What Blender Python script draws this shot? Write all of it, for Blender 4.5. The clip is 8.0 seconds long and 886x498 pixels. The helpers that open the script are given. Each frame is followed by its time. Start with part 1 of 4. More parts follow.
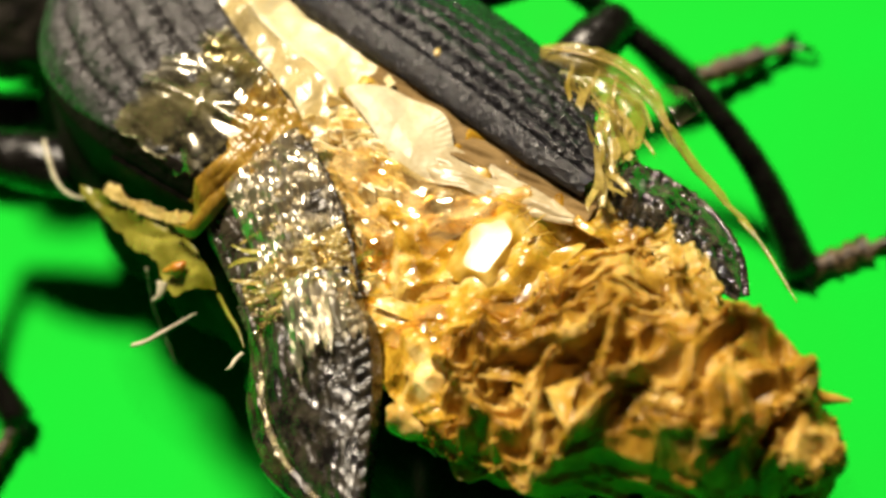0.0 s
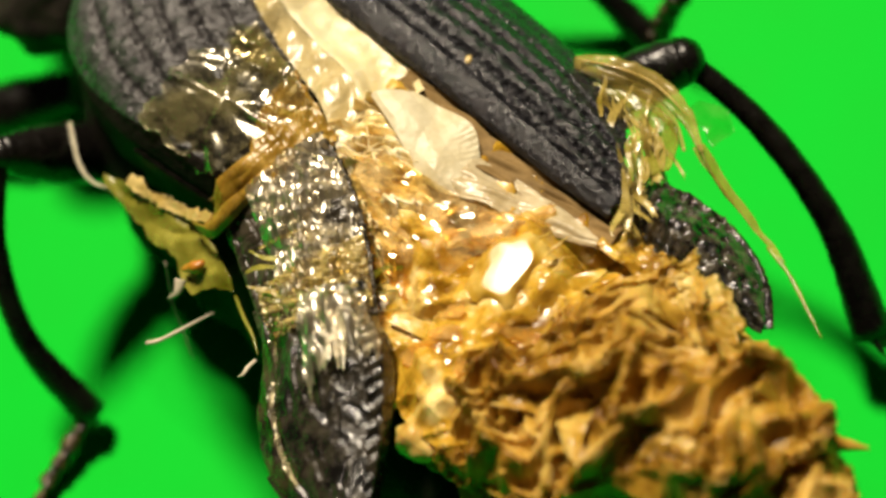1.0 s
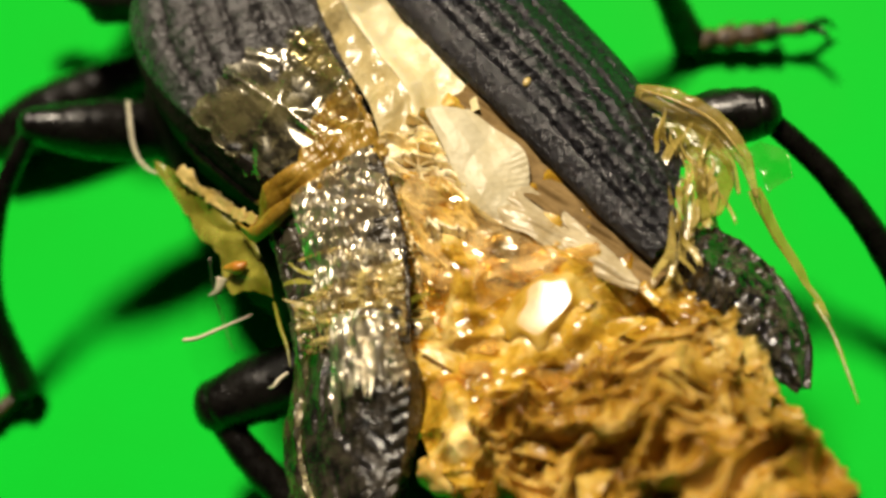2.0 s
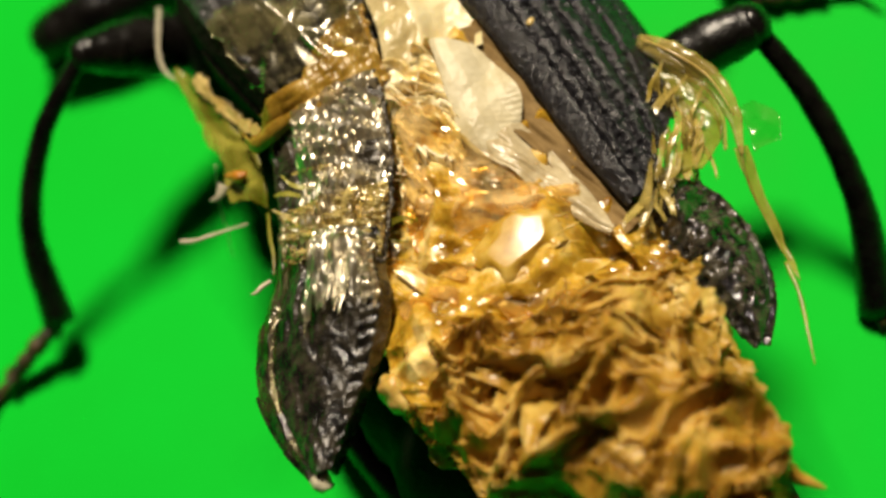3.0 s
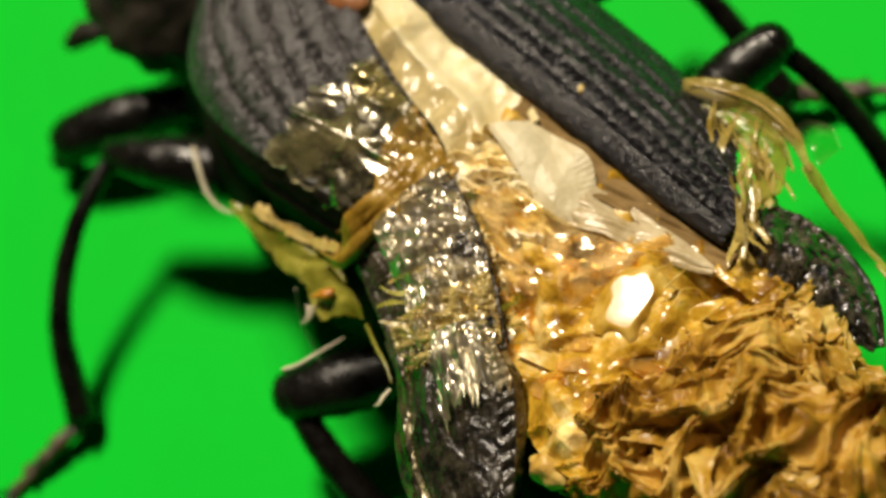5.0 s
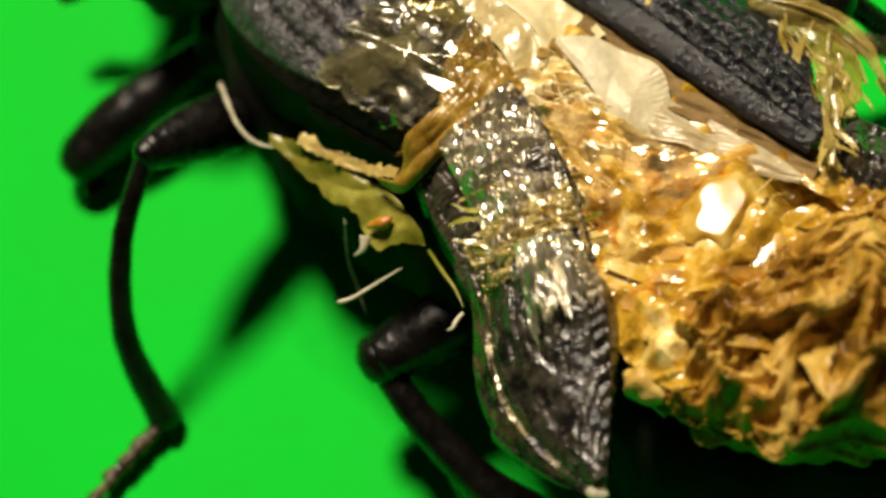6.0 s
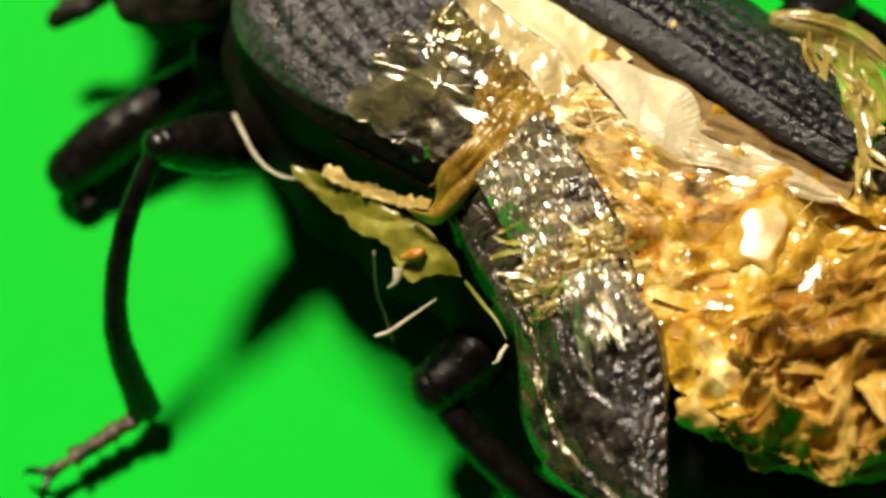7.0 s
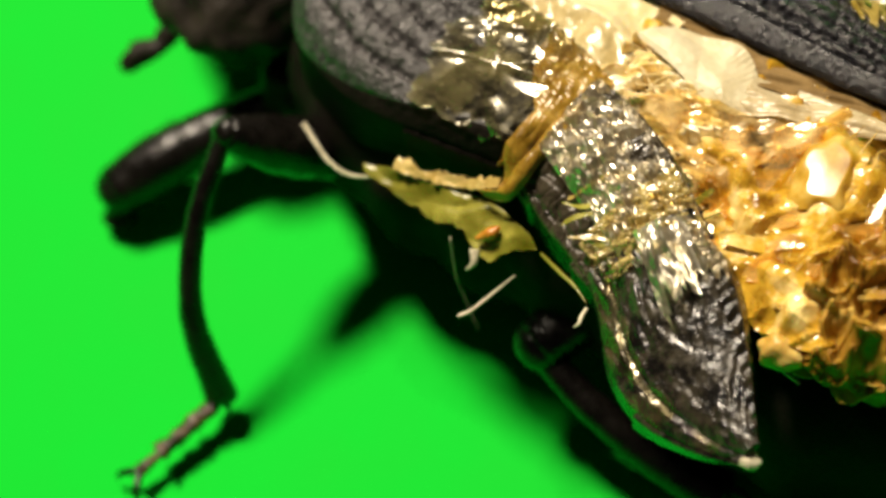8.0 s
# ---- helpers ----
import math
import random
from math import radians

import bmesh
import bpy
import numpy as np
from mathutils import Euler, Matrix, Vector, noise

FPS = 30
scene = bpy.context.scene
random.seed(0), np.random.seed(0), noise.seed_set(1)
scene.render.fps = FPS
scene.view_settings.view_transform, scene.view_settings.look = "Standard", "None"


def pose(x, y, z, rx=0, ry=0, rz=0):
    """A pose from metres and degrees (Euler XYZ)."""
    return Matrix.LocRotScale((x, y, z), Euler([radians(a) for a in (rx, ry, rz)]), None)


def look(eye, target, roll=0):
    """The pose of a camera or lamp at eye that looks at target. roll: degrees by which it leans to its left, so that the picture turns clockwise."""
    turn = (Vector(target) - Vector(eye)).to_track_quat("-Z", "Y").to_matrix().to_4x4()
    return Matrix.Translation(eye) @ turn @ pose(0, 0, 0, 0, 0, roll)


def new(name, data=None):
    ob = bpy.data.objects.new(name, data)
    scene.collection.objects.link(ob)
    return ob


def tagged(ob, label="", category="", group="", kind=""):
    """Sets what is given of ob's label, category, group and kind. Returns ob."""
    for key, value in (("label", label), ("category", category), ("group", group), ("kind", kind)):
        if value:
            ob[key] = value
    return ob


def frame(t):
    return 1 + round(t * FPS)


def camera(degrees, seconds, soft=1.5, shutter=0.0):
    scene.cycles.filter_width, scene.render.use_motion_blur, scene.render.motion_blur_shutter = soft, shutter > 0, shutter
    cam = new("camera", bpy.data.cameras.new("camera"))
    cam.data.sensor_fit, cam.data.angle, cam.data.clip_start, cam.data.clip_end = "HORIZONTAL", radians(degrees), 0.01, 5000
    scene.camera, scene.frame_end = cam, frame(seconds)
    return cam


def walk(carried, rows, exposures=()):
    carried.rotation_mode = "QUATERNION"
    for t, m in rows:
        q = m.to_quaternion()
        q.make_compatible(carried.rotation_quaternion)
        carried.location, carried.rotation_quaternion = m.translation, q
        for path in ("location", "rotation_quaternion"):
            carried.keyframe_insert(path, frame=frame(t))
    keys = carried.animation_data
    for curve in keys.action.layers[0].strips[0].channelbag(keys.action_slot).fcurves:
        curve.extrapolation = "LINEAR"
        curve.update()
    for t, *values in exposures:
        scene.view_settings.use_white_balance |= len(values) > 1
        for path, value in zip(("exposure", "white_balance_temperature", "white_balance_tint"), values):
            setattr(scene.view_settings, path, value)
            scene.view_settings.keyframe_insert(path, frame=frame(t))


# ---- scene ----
# The camera: a hand-held close-up of an insect, everything below is written in
# millimetres over the insect's back and turned into metres by MM.
MM = 0.001
BACK = 7.0          # height of the back over the sheet, mm
cam = camera(24.0, 8.0, soft=3.1, shutter=0.0)
cam.data.dof.use_dof = True
cam.data.dof.focus_distance = 0.0395
cam.data.dof.aperture_fstop = 72.0

PATH = [
    (0, (-7.27, -20.59, 34.18), (0.969, -2.380, 0.0), -18.58),
    (0.3, (-7.33, -20.45, 33.81), (0.748, -2.694, 0.0), -17.04),
    (0.5, (-8.24, -20.37, 33.00), (0.291, -2.690, 0.0), -13.30),
    (0.8, (-6.42, -19.72, 34.11), (0.528, -2.312, 0.0), -17.23),
    (1, (-5.21, -19.43, 34.40), (0.894, -1.851, 0.0), -20.51),
    (1.2, (-5.77, -18.34, 34.50), (0.679, -1.156, 0.0), -17.84),
    (2.3, (-0.45, -17.72, 35.15), (1.061, -0.713, 0.0), -26.87),
    (2.5, (0.13, -18.64, 35.20), (1.091, -1.076, 0.0), -27.01),
    (2.7, (-0.08, -19.76, 35.72), (0.017, -1.974, 0.0), -28.98),
    (3, (0.12, -20.01, 35.24), (0.161, -2.416, 0.0), -27.52),
    (3.2, (-1.27, -20.71, 34.13), (0.298, -2.314, 0.0), -22.78),
    (3.3, (-2.21, -19.95, 34.29), (0.224, -2.099, 0.0), -19.41),
    (3.5, (-4.36, -19.34, 34.80), (0.163, -1.790, 0.0), -10.25),
    (3.7, (-4.51, -19.40, 34.42), (-0.563, -1.551, 0.0), -14.90),
    (4, (-0.44, -16.94, 36.53), (-0.368, -1.168, 0.0), -27.26),
    (4.2, (-1.72, -18.14, 36.39), (-0.518, -1.377, 0.0), -24.56),
    (4.5, (-1.66, -16.56, 37.54), (0.060, -0.681, 0.0), -29.39),
    (4.7, (-1.90, -17.09, 37.73), (0.315, -0.548, 0.0), -30.09),
    (5, (-3.86, -16.51, 37.94), (-0.490, 0.330, 0.0), -29.76),
    (5.2, (-8.30, -15.02, 37.16), (-1.331, 0.883, 0.0), -16.55),
    (6.3, (-10.54, -14.72, 35.46), (-2.522, 0.009, 0.0), -16.24),
    (6.5, (-10.70, -13.35, 35.97), (-2.998, 0.568, 0.0), -16.06),
    (6.8, (-11.47, -11.58, 36.27), (-2.556, 1.056, 0.0), -9.22),
    (7, (-11.76, -11.11, 36.45), (-2.659, 1.057, 0.0), -9.67),
    (7.2, (-12.66, -11.31, 35.79), (-2.832, 1.240, 0.0), -9.93),
    (7.3, (-12.50, -11.93, 35.62), (-2.999, 1.213, 0.0), -11.90),
    (7.5, (-13.65, -14.15, 35.26), (-3.549, 0.912, 0.0), -15.45),
    (7.7, (-12.58, -14.13, 35.22), (-3.396, 1.355, 0.0), -19.02),
    (8, (-13.96, -13.80, 35.67), (-3.967, 1.798, 0.0), -18.57),
]


def mm(p):
    return Vector((p[0], p[1], p[2] + BACK)) * MM


walk(cam, [(t, look(mm(eye), mm(target), roll)) for t, eye, target, roll in PATH],
     exposures=[(0.0, 0.42), (1.0, 0.17), (2.5, 0.0), (5.0, -0.12), (6.4, 0.1), (8.0, 0.28)])

# ---- light: one desk lamp over the sheet and the dim room round it ----
world = bpy.data.worlds.new("room")
scene.world = world
world.use_nodes = True
sky = world.node_tree.nodes["Background"]
sky.inputs["Color"].default_value = (1.0, 0.86, 0.66, 1)
sky.inputs["Strength"].default_value = 0.02

lamp_data = bpy.data.lights.new("desk_lamp_light", "AREA")
lamp_data.shape = "DISK"
lamp_data.size = 0.065
lamp_data.energy = 2.35
lamp_data.color = (1.0, 0.86, 0.67)
lamp = new("desk_lamp_light", lamp_data)
lamp.matrix_world = look((0.062, 0.145, 0.30), (0.0, 0.0, 0.005))


# ---- materials ----
def material(name, dark, light, scale=2.0, rough=(0.4, 0.6), bump=0.2, bump_scale=12.0, detail=4.0,
             coat=0.0, alpha=1.0, flesh=0.0, cells=0.0, specular=0.5,
             middle=0.5, spread=0.2, between=None):
    """Two colours mixed by noise of about 1/scale mm, with finer grain and relief."""
    m = bpy.data.materials.new(name)
    m.use_nodes = True
    tree = m.node_tree
    nodes, links = tree.nodes, tree.links
    surface = nodes["Principled BSDF"]
    place = nodes.new("ShaderNodeTexCoord")
    size = nodes.new("ShaderNodeMapping")
    size.inputs["Scale"].default_value = (1 / MM, 1 / MM, 1 / MM)
    links.new(place.outputs["Object"], size.inputs["Vector"])
    broad = nodes.new("ShaderNodeTexNoise")
    broad.inputs["Scale"].default_value = scale
    broad.inputs["Detail"].default_value = detail
    broad.inputs["Roughness"].default_value = 0.65
    links.new(size.outputs["Vector"], broad.inputs["Vector"])
    ramp = nodes.new("ShaderNodeValToRGB")
    ramp.color_ramp.elements[0].position = middle - spread
    ramp.color_ramp.elements[1].position = middle + spread
    ramp.color_ramp.elements[0].color = (*dark, 1)
    ramp.color_ramp.elements[1].color = (*light, 1)
    if between:
        ramp.color_ramp.elements.new(middle).color = (*between, 1)
    links.new(broad.outputs["Fac"], ramp.inputs["Fac"])
    links.new(ramp.outputs["Color"], surface.inputs["Base Color"])
    fine = nodes.new("ShaderNodeTexNoise")
    fine.inputs["Scale"].default_value = bump_scale
    fine.inputs["Detail"].default_value = 5.0
    links.new(size.outputs["Vector"], fine.inputs["Vector"])
    gloss = nodes.new("ShaderNodeMapRange")
    gloss.inputs["From Min"].default_value = 0.35
    gloss.inputs["From Max"].default_value = 0.65
    gloss.inputs["To Min"].default_value = rough[0]
    gloss.inputs["To Max"].default_value = rough[1]
    links.new(broad.outputs["Fac"], gloss.inputs["Value"])
    links.new(gloss.outputs["Result"], surface.inputs["Roughness"])
    relief = nodes.new("ShaderNodeBump")
    relief.inputs["Strength"].default_value = bump
    relief.inputs["Distance"].default_value = 0.08 * MM
    height = fine.outputs["Fac"]
    if cells:
        web = nodes.new("ShaderNodeTexVoronoi")
        web.feature = "DISTANCE_TO_EDGE"
        web.inputs["Scale"].default_value = cells
        warped = nodes.new("ShaderNodeMixRGB")
        warped.inputs["Fac"].default_value = 0.25
        links.new(size.outputs["Vector"], warped.inputs["Color1"])
        links.new(fine.outputs["Color"], warped.inputs["Color2"])
        links.new(warped.outputs["Color"], web.inputs["Vector"])
        both = nodes.new("ShaderNodeMath")
        both.operation = "ADD"
        links.new(web.outputs["Distance"], both.inputs[0])
        links.new(fine.outputs["Fac"], both.inputs[1])
        height = both.outputs["Value"]
    links.new(height, relief.inputs["Height"])
    links.new(relief.outputs["Normal"], surface.inputs["Normal"])
    surface.inputs["Specular IOR Level"].default_value = specular
    surface.inputs["Coat Weight"].default_value = coat
    surface.inputs["Coat Roughness"].default_value = 0.2
    surface.inputs["Alpha"].default_value = alpha
    surface.inputs["Subsurface Weight"].default_value = flesh
    surface.inputs["Subsurface Radius"].default_value = (1.0, 0.5, 0.15)
    surface.inputs["Subsurface Scale"].default_value = 0.4 * MM
    return m


GREEN = material("green_sheet", (0.0006, 0.378, 0.014), (0.0010, 0.430, 0.019), 0.08, (0.5, 0.6), 0.04, 3.0, specular=0.03)
SHELL = material("black_wing_case", (0.010, 0.0095, 0.0095), (0.046, 0.043, 0.043), 4.0, (0.26, 0.42), 0.9, 9.0, specular=0.5)
SHELL_DARK = material("deep_black_wing_case", (0.0050, 0.0048, 0.0056), (0.015, 0.0145, 0.017), 4.0, (0.17, 0.32), 0.9, 9.0, specular=0.42)
SHELL_SHINY = material("black_crumpled_shell", (0.006, 0.005, 0.004), (0.058, 0.046, 0.028), 1.6, (0.20, 0.38), 0.35, 7.0, cells=2.0, specular=0.5)
SHELL_TIP = material("black_pitted_shell", (0.004, 0.0035, 0.003), (0.062, 0.052, 0.034), 4.2, (0.10, 0.26), 0.45, 8.0, cells=4.0, coat=0.6, specular=0.5, spread=0.12, middle=0.52)
SHELL_END = material("brown_black_shell", (0.004, 0.0035, 0.003), (0.036, 0.029, 0.018), 3.2, (0.16, 0.36), 0.45, 8.0, cells=3.0, coat=0.3, specular=0.5, spread=0.14, middle=0.54)
LEG = material("black_leg", (0.0015, 0.0013, 0.0012), (0.006, 0.005, 0.0038), 1.5, (0.2, 0.36), 0.35, 8.0, coat=0.12, specular=0.3)
FOOT = material("brown_foot", (0.006, 0.004, 0.002), (0.12, 0.07, 0.022), 4.5, (0.25, 0.5), 0.7, 9.0, spread=0.12, middle=0.55)
# black of the belly, also laid on the wing case sides as their shade
BELLY_AND_SHADE = material("belly_and_shaded_side_black", (0.0025, 0.0021, 0.0018), (0.009, 0.007, 0.005), 1.5, (0.6, 0.8), 0.4, 8.0, specular=0.05)
WING = material("cream_wing", (0.56, 0.44, 0.20), (0.70, 0.61, 0.37), 1.2, (0.35, 0.5), 0.3, 6.0, flesh=0.15)
WING_THIN = material("thin_cream_wing", (0.40, 0.30, 0.11), (0.66, 0.56, 0.30), 1.6, (0.18, 0.36), 0.3, 6.0, alpha=0.8, coat=0.4)
WING_PALE = material("pale_wing", (0.50, 0.43, 0.25), (0.72, 0.66, 0.46), 1.1, (0.30, 0.5), 0.4, 7.0, alpha=0.78, specular=0.4)
AMBER = material("amber_membrane", (0.17, 0.076, 0.002), (0.82, 0.64, 0.26), 0.8, (0.24, 0.36), 0.04, 4.0, coat=0.5, cells=0.9, flesh=0.15, middle=0.51, spread=0.14, between=(0.49, 0.29, 0.024), detail=6.0)
TAUT = material("taut_amber_membrane", (0.26, 0.130, 0.007), (0.56, 0.38, 0.09), 0.9, (0.28, 0.36), 0.06, 2.5, coat=0.3, flesh=0.1, between=(0.42, 0.24, 0.022), detail=5.0, spread=0.15, specular=0.5)
PULP = material("tan_tissue", (0.085, 0.033, 0.0020), (0.60, 0.405, 0.108), 0.9, (0.34, 0.52), 0.40, 7.0, flesh=0.25, middle=0.51, spread=0.20, between=(0.32, 0.170, 0.016), detail=8.0, specular=0.3)
SHRED = material("tan_shred", (0.11, 0.046, 0.0032), (0.62, 0.43, 0.122), 1.0, (0.30, 0.48), 0.35, 7.0, coat=0.08, flesh=0.25, between=(0.37, 0.205, 0.022), detail=7.0, specular=0.35)
FOLD = material("golden_fold", (0.11, 0.060, 0.004), (0.44, 0.30, 0.070), 1.2, (0.26, 0.42), 0.4, 6.0, coat=0.25, flesh=0.1, between=(0.26, 0.150, 0.016))
FLAP = material("yellow_green_film", (0.12, 0.115, 0.005), (0.40, 0.37, 0.055), 1.3, (0.22, 0.4), 0.25, 5.0, alpha=0.56, coat=0.35)
GOLD_FILM = material("gold_film", (0.22, 0.15, 0.014), (0.56, 0.44, 0.12), 1.2, (0.14, 0.30), 0.3, 5.0, alpha=0.5, coat=0.8)
STRAND = material("straw_strand", (0.3108, 0.1998, 0.037), (0.5328, 0.407, 0.148), 1.5, (0.15, 0.35), 0.3, 6.0, coat=0.5)
WEB = material("gold_web", (0.66, 0.46, 0.14), (0.92, 0.85, 0.65), 1.6, (0.10, 0.26), 0.2, 5.0, coat=0.9, flesh=0.1, between=(0.84, 0.70, 0.38), spread=0.16)
HAIR = material("pale_hair", (0.333, 0.296, 0.1924), (0.5328, 0.4884, 0.3552), 2.0, (0.4, 0.6), 0.2, 8.0)
YELLOW = material("yellow_lump", (0.407, 0.2442, 0.037), (0.629, 0.444, 0.1332), 1.5, (0.3, 0.5), 0.5, 6.0, flesh=0.3)
ORANGE = material("orange_bit", (0.333, 0.1184, 0.0074), (0.4884, 0.222, 0.0296), 2.0, (0.3, 0.5), 0.4, 6.0)
WING_CLEAR = material("clear_wing", (0.42, 0.33, 0.17), (0.68, 0.59, 0.38), 1.3, (0.22, 0.4), 0.35, 7.0, alpha=0.68, coat=0.3)
SLIVER = material("brown_membrane", (0.085, 0.050, 0.014), (0.25, 0.165, 0.065), 1.2, (0.6, 0.8), 0.2, 5.0, specular=0.12)
NECK = material("black_neck", (0.004, 0.0035, 0.003), (0.020, 0.015, 0.010), 1.2, (0.45, 0.7), 0.6, 5.0, specular=0.2)
RUST = material("rust_scute", (0.1776, 0.0666, 0.0222), (0.3552, 0.1628, 0.0666), 1.0, (0.25, 0.4), 0.3, 6.0, coat=0.4)


def film_material(name, tint, shine, rough, bump, cells, grain_scale, haze, veil_tint=(0.52, 0.46, 0.30), cloud_scale=1.1):
    """Thin clear film: what lies under it shows, and its wrinkles catch the lamp."""
    m = bpy.data.materials.new(name)
    m.use_nodes = True
    tree = m.node_tree
    nodes, links = tree.nodes, tree.links
    nodes.remove(nodes["Principled BSDF"])
    place = nodes.new("ShaderNodeTexCoord")
    size = nodes.new("ShaderNodeMapping")
    size.inputs["Scale"].default_value = (1 / MM, 1 / MM, 1 / MM)
    links.new(place.outputs["Object"], size.inputs["Vector"])
    web = nodes.new("ShaderNodeTexVoronoi")
    web.feature = "DISTANCE_TO_EDGE"
    web.inputs["Scale"].default_value = cells
    links.new(size.outputs["Vector"], web.inputs["Vector"])
    fine = nodes.new("ShaderNodeTexNoise")
    fine.inputs["Scale"].default_value = grain_scale
    links.new(size.outputs["Vector"], fine.inputs["Vector"])
    both = nodes.new("ShaderNodeMath")
    both.operation = "ADD"
    links.new(web.outputs["Distance"], both.inputs[0])
    links.new(fine.outputs["Fac"], both.inputs[1])
    relief = nodes.new("ShaderNodeBump")
    relief.inputs["Strength"].default_value = bump
    relief.inputs["Distance"].default_value = 0.1 * MM
    links.new(both.outputs["Value"], relief.inputs["Height"])
    clear = nodes.new("ShaderNodeBsdfTransparent")
    clear.inputs["Color"].default_value = (*tint, 1)
    glossy = nodes.new("ShaderNodeBsdfGlossy")
    glossy.inputs["Roughness"].default_value = rough
    glossy.inputs["Color"].default_value = (1.0, 0.96, 0.86, 1)
    links.new(relief.outputs["Normal"], glossy.inputs["Normal"])
    mix = nodes.new("ShaderNodeMixShader")
    mix.inputs["Fac"].default_value = shine
    links.new(clear.outputs["BSDF"], mix.inputs[1])
    links.new(glossy.outputs["BSDF"], mix.inputs[2])
    veil = nodes.new("ShaderNodeBsdfDiffuse")
    veil.inputs["Color"].default_value = (*veil_tint, 1)
    links.new(relief.outputs["Normal"], veil.inputs["Normal"])
    cloudy = nodes.new("ShaderNodeMixShader")
    patch = nodes.new("ShaderNodeTexNoise")
    patch.inputs["Scale"].default_value = cloud_scale
    patch.inputs["Detail"].default_value = 6.0
    links.new(size.outputs["Vector"], patch.inputs["Vector"])
    cloud = nodes.new("ShaderNodeMapRange")
    cloud.inputs["From Min"].default_value = 0.42
    cloud.inputs["From Max"].default_value = 0.68
    cloud.inputs["To Min"].default_value = 0.0
    cloud.inputs["To Max"].default_value = haze
    links.new(patch.outputs["Fac"], cloud.inputs["Value"])
    links.new(cloud.outputs["Result"], cloudy.inputs["Fac"])
    links.new(mix.outputs["Shader"], cloudy.inputs[1])
    links.new(veil.outputs["BSDF"], cloudy.inputs[2])
    links.new(cloudy.outputs["Shader"], nodes["Material Output"].inputs["Surface"])
    return m


FILM = film_material("clear_film", (0.95, 0.92, 0.80), 0.04, 0.20, 0.2, 1.6, 2.5, 0.05, (0.42, 0.38, 0.22))
FILM_OLIVE = film_material("olive_film", (0.94, 0.91, 0.76), 0.14, 0.22, 0.10, 1.2, 2.5, 0.36, (0.25, 0.22, 0.10), 1.0)
FILM_AMBER = film_material("amber_film", (0.97, 0.84, 0.48), 0.07, 0.22, 0.10, 1.6, 3.0, 0.34, (0.74, 0.50, 0.14))
FILM_SILVER = film_material("silvery_film", (0.96, 0.92, 0.80), 0.36, 0.30, 0.04, 1.4, 2.5, 0.14, (0.40, 0.36, 0.25))
FILM_GOLD = film_material("straw_film", (0.93, 0.85, 0.58), 0.16, 0.20, 0.06, 1.6, 3.0, 0.62, (0.50, 0.41, 0.15), 2.2)
FILM_MILKY = film_material("milky_film", (0.98, 0.92, 0.74), 0.10, 0.14, 0.08, 1.4, 3.0, 0.42, (0.88, 0.68, 0.32))


# ---- shaping helpers, all in millimetres ----
def along(points, t):
    """A smooth curve through the points, t from 0 to 1."""
    pts = [Vector(p) for p in points]
    s = min(max(t, 0.0), 1.0) * (len(pts) - 1)
    i = min(int(s), len(pts) - 2)
    w = s - i
    a, b = pts[i], pts[i + 1]
    before = pts[i - 1] if i else a * 2 - b
    after = pts[i + 2] if i + 2 < len(pts) else b * 2 - a
    return 0.5 * (2 * a + (b - before) * w + (2 * before - 5 * a + 4 * b - after) * w * w
                  + (3 * a - before - 3 * b + after) * w ** 3)


def grain(p, scale, seed=0.0):
    return noise.noise(Vector(p) * scale + Vector((seed, seed * 1.7, -seed)))


def facet(p, scale, seed=0.0):
    """Flat crumpled facets that meet in sharp edges."""
    q = Vector(p) * scale + Vector((seed, -seed, seed * 0.6))
    q = q + Vector((grain(q, 1.3), grain(q, 1.3, 7), grain(q, 1.3, 13))) * 0.35
    far = noise.voronoi(q)[0]
    return far[1] - far[0]


def bowls(x, y, size, depth, seed=0.0, bend=0.35):
    """Hollow panels between sharp ridges, as in dried crushed skin."""
    q = Vector((x / size, y / size, seed * 3.7))
    q = q + Vector((noise.noise(q * 0.9), noise.noise(q * 0.9 + Vector((5, 2, 8))), 0)) * bend
    q.z = seed * 3.7
    return depth * (noise.voronoi(q)[0][0] - 0.45)


def streaks(x, y, lean, wide, depth, seed=0.0, stretch=5.0):
    """Long soft wrinkles that run the way of lean."""
    c, q = math.cos(lean), math.sin(lean)
    s, t = (x * c + y * q) / wide, (-x * q + y * c) / wide
    a = noise.noise(Vector((s / stretch, t + 0.8 * noise.noise(Vector((s * 0.3, t * 0.3, seed))), seed * 2.3)))
    b = noise.noise(Vector((s / stretch * 2.1, t * 2.1, seed * 1.7 + 9)))
    return depth * (abs(a) * 1.6 - 0.4 + 0.4 * b)


def cracks(x, y, size, depth, seed=0.0, wide=0.12):
    """Thin sharp wrinkles between smooth patches."""
    gap = facet((x / size, y / size, seed), 1.0, seed)
    return -depth * math.exp(-((gap / wide) ** 2))


def ribbons(x, y, size, high, seed=0.0, wide=0.22, lean=0.6, stretch=1.8):
    """Rounded ridges that run into each other, with hollow panels between them."""
    c, q = math.cos(lean), math.sin(lean)
    p = Vector(((x * c + y * q) / stretch, -x * q + y * c, 0)) / size
    p += Vector((noise.noise(p * 0.7 + Vector((seed, 2, 1))), noise.noise(p * 0.7 + Vector((4, seed, 7))), 0)) * 0.75
    p.z = seed * 2.9
    far = noise.voronoi(p)[0]
    gap = (far[1] - far[0]) / wide
    return high * (math.exp(-gap * gap) * (0.75 + 0.5 * noise.noise(p * 1.3)) - 0.25 + 0.35 * far[0])


FOLDS = {}


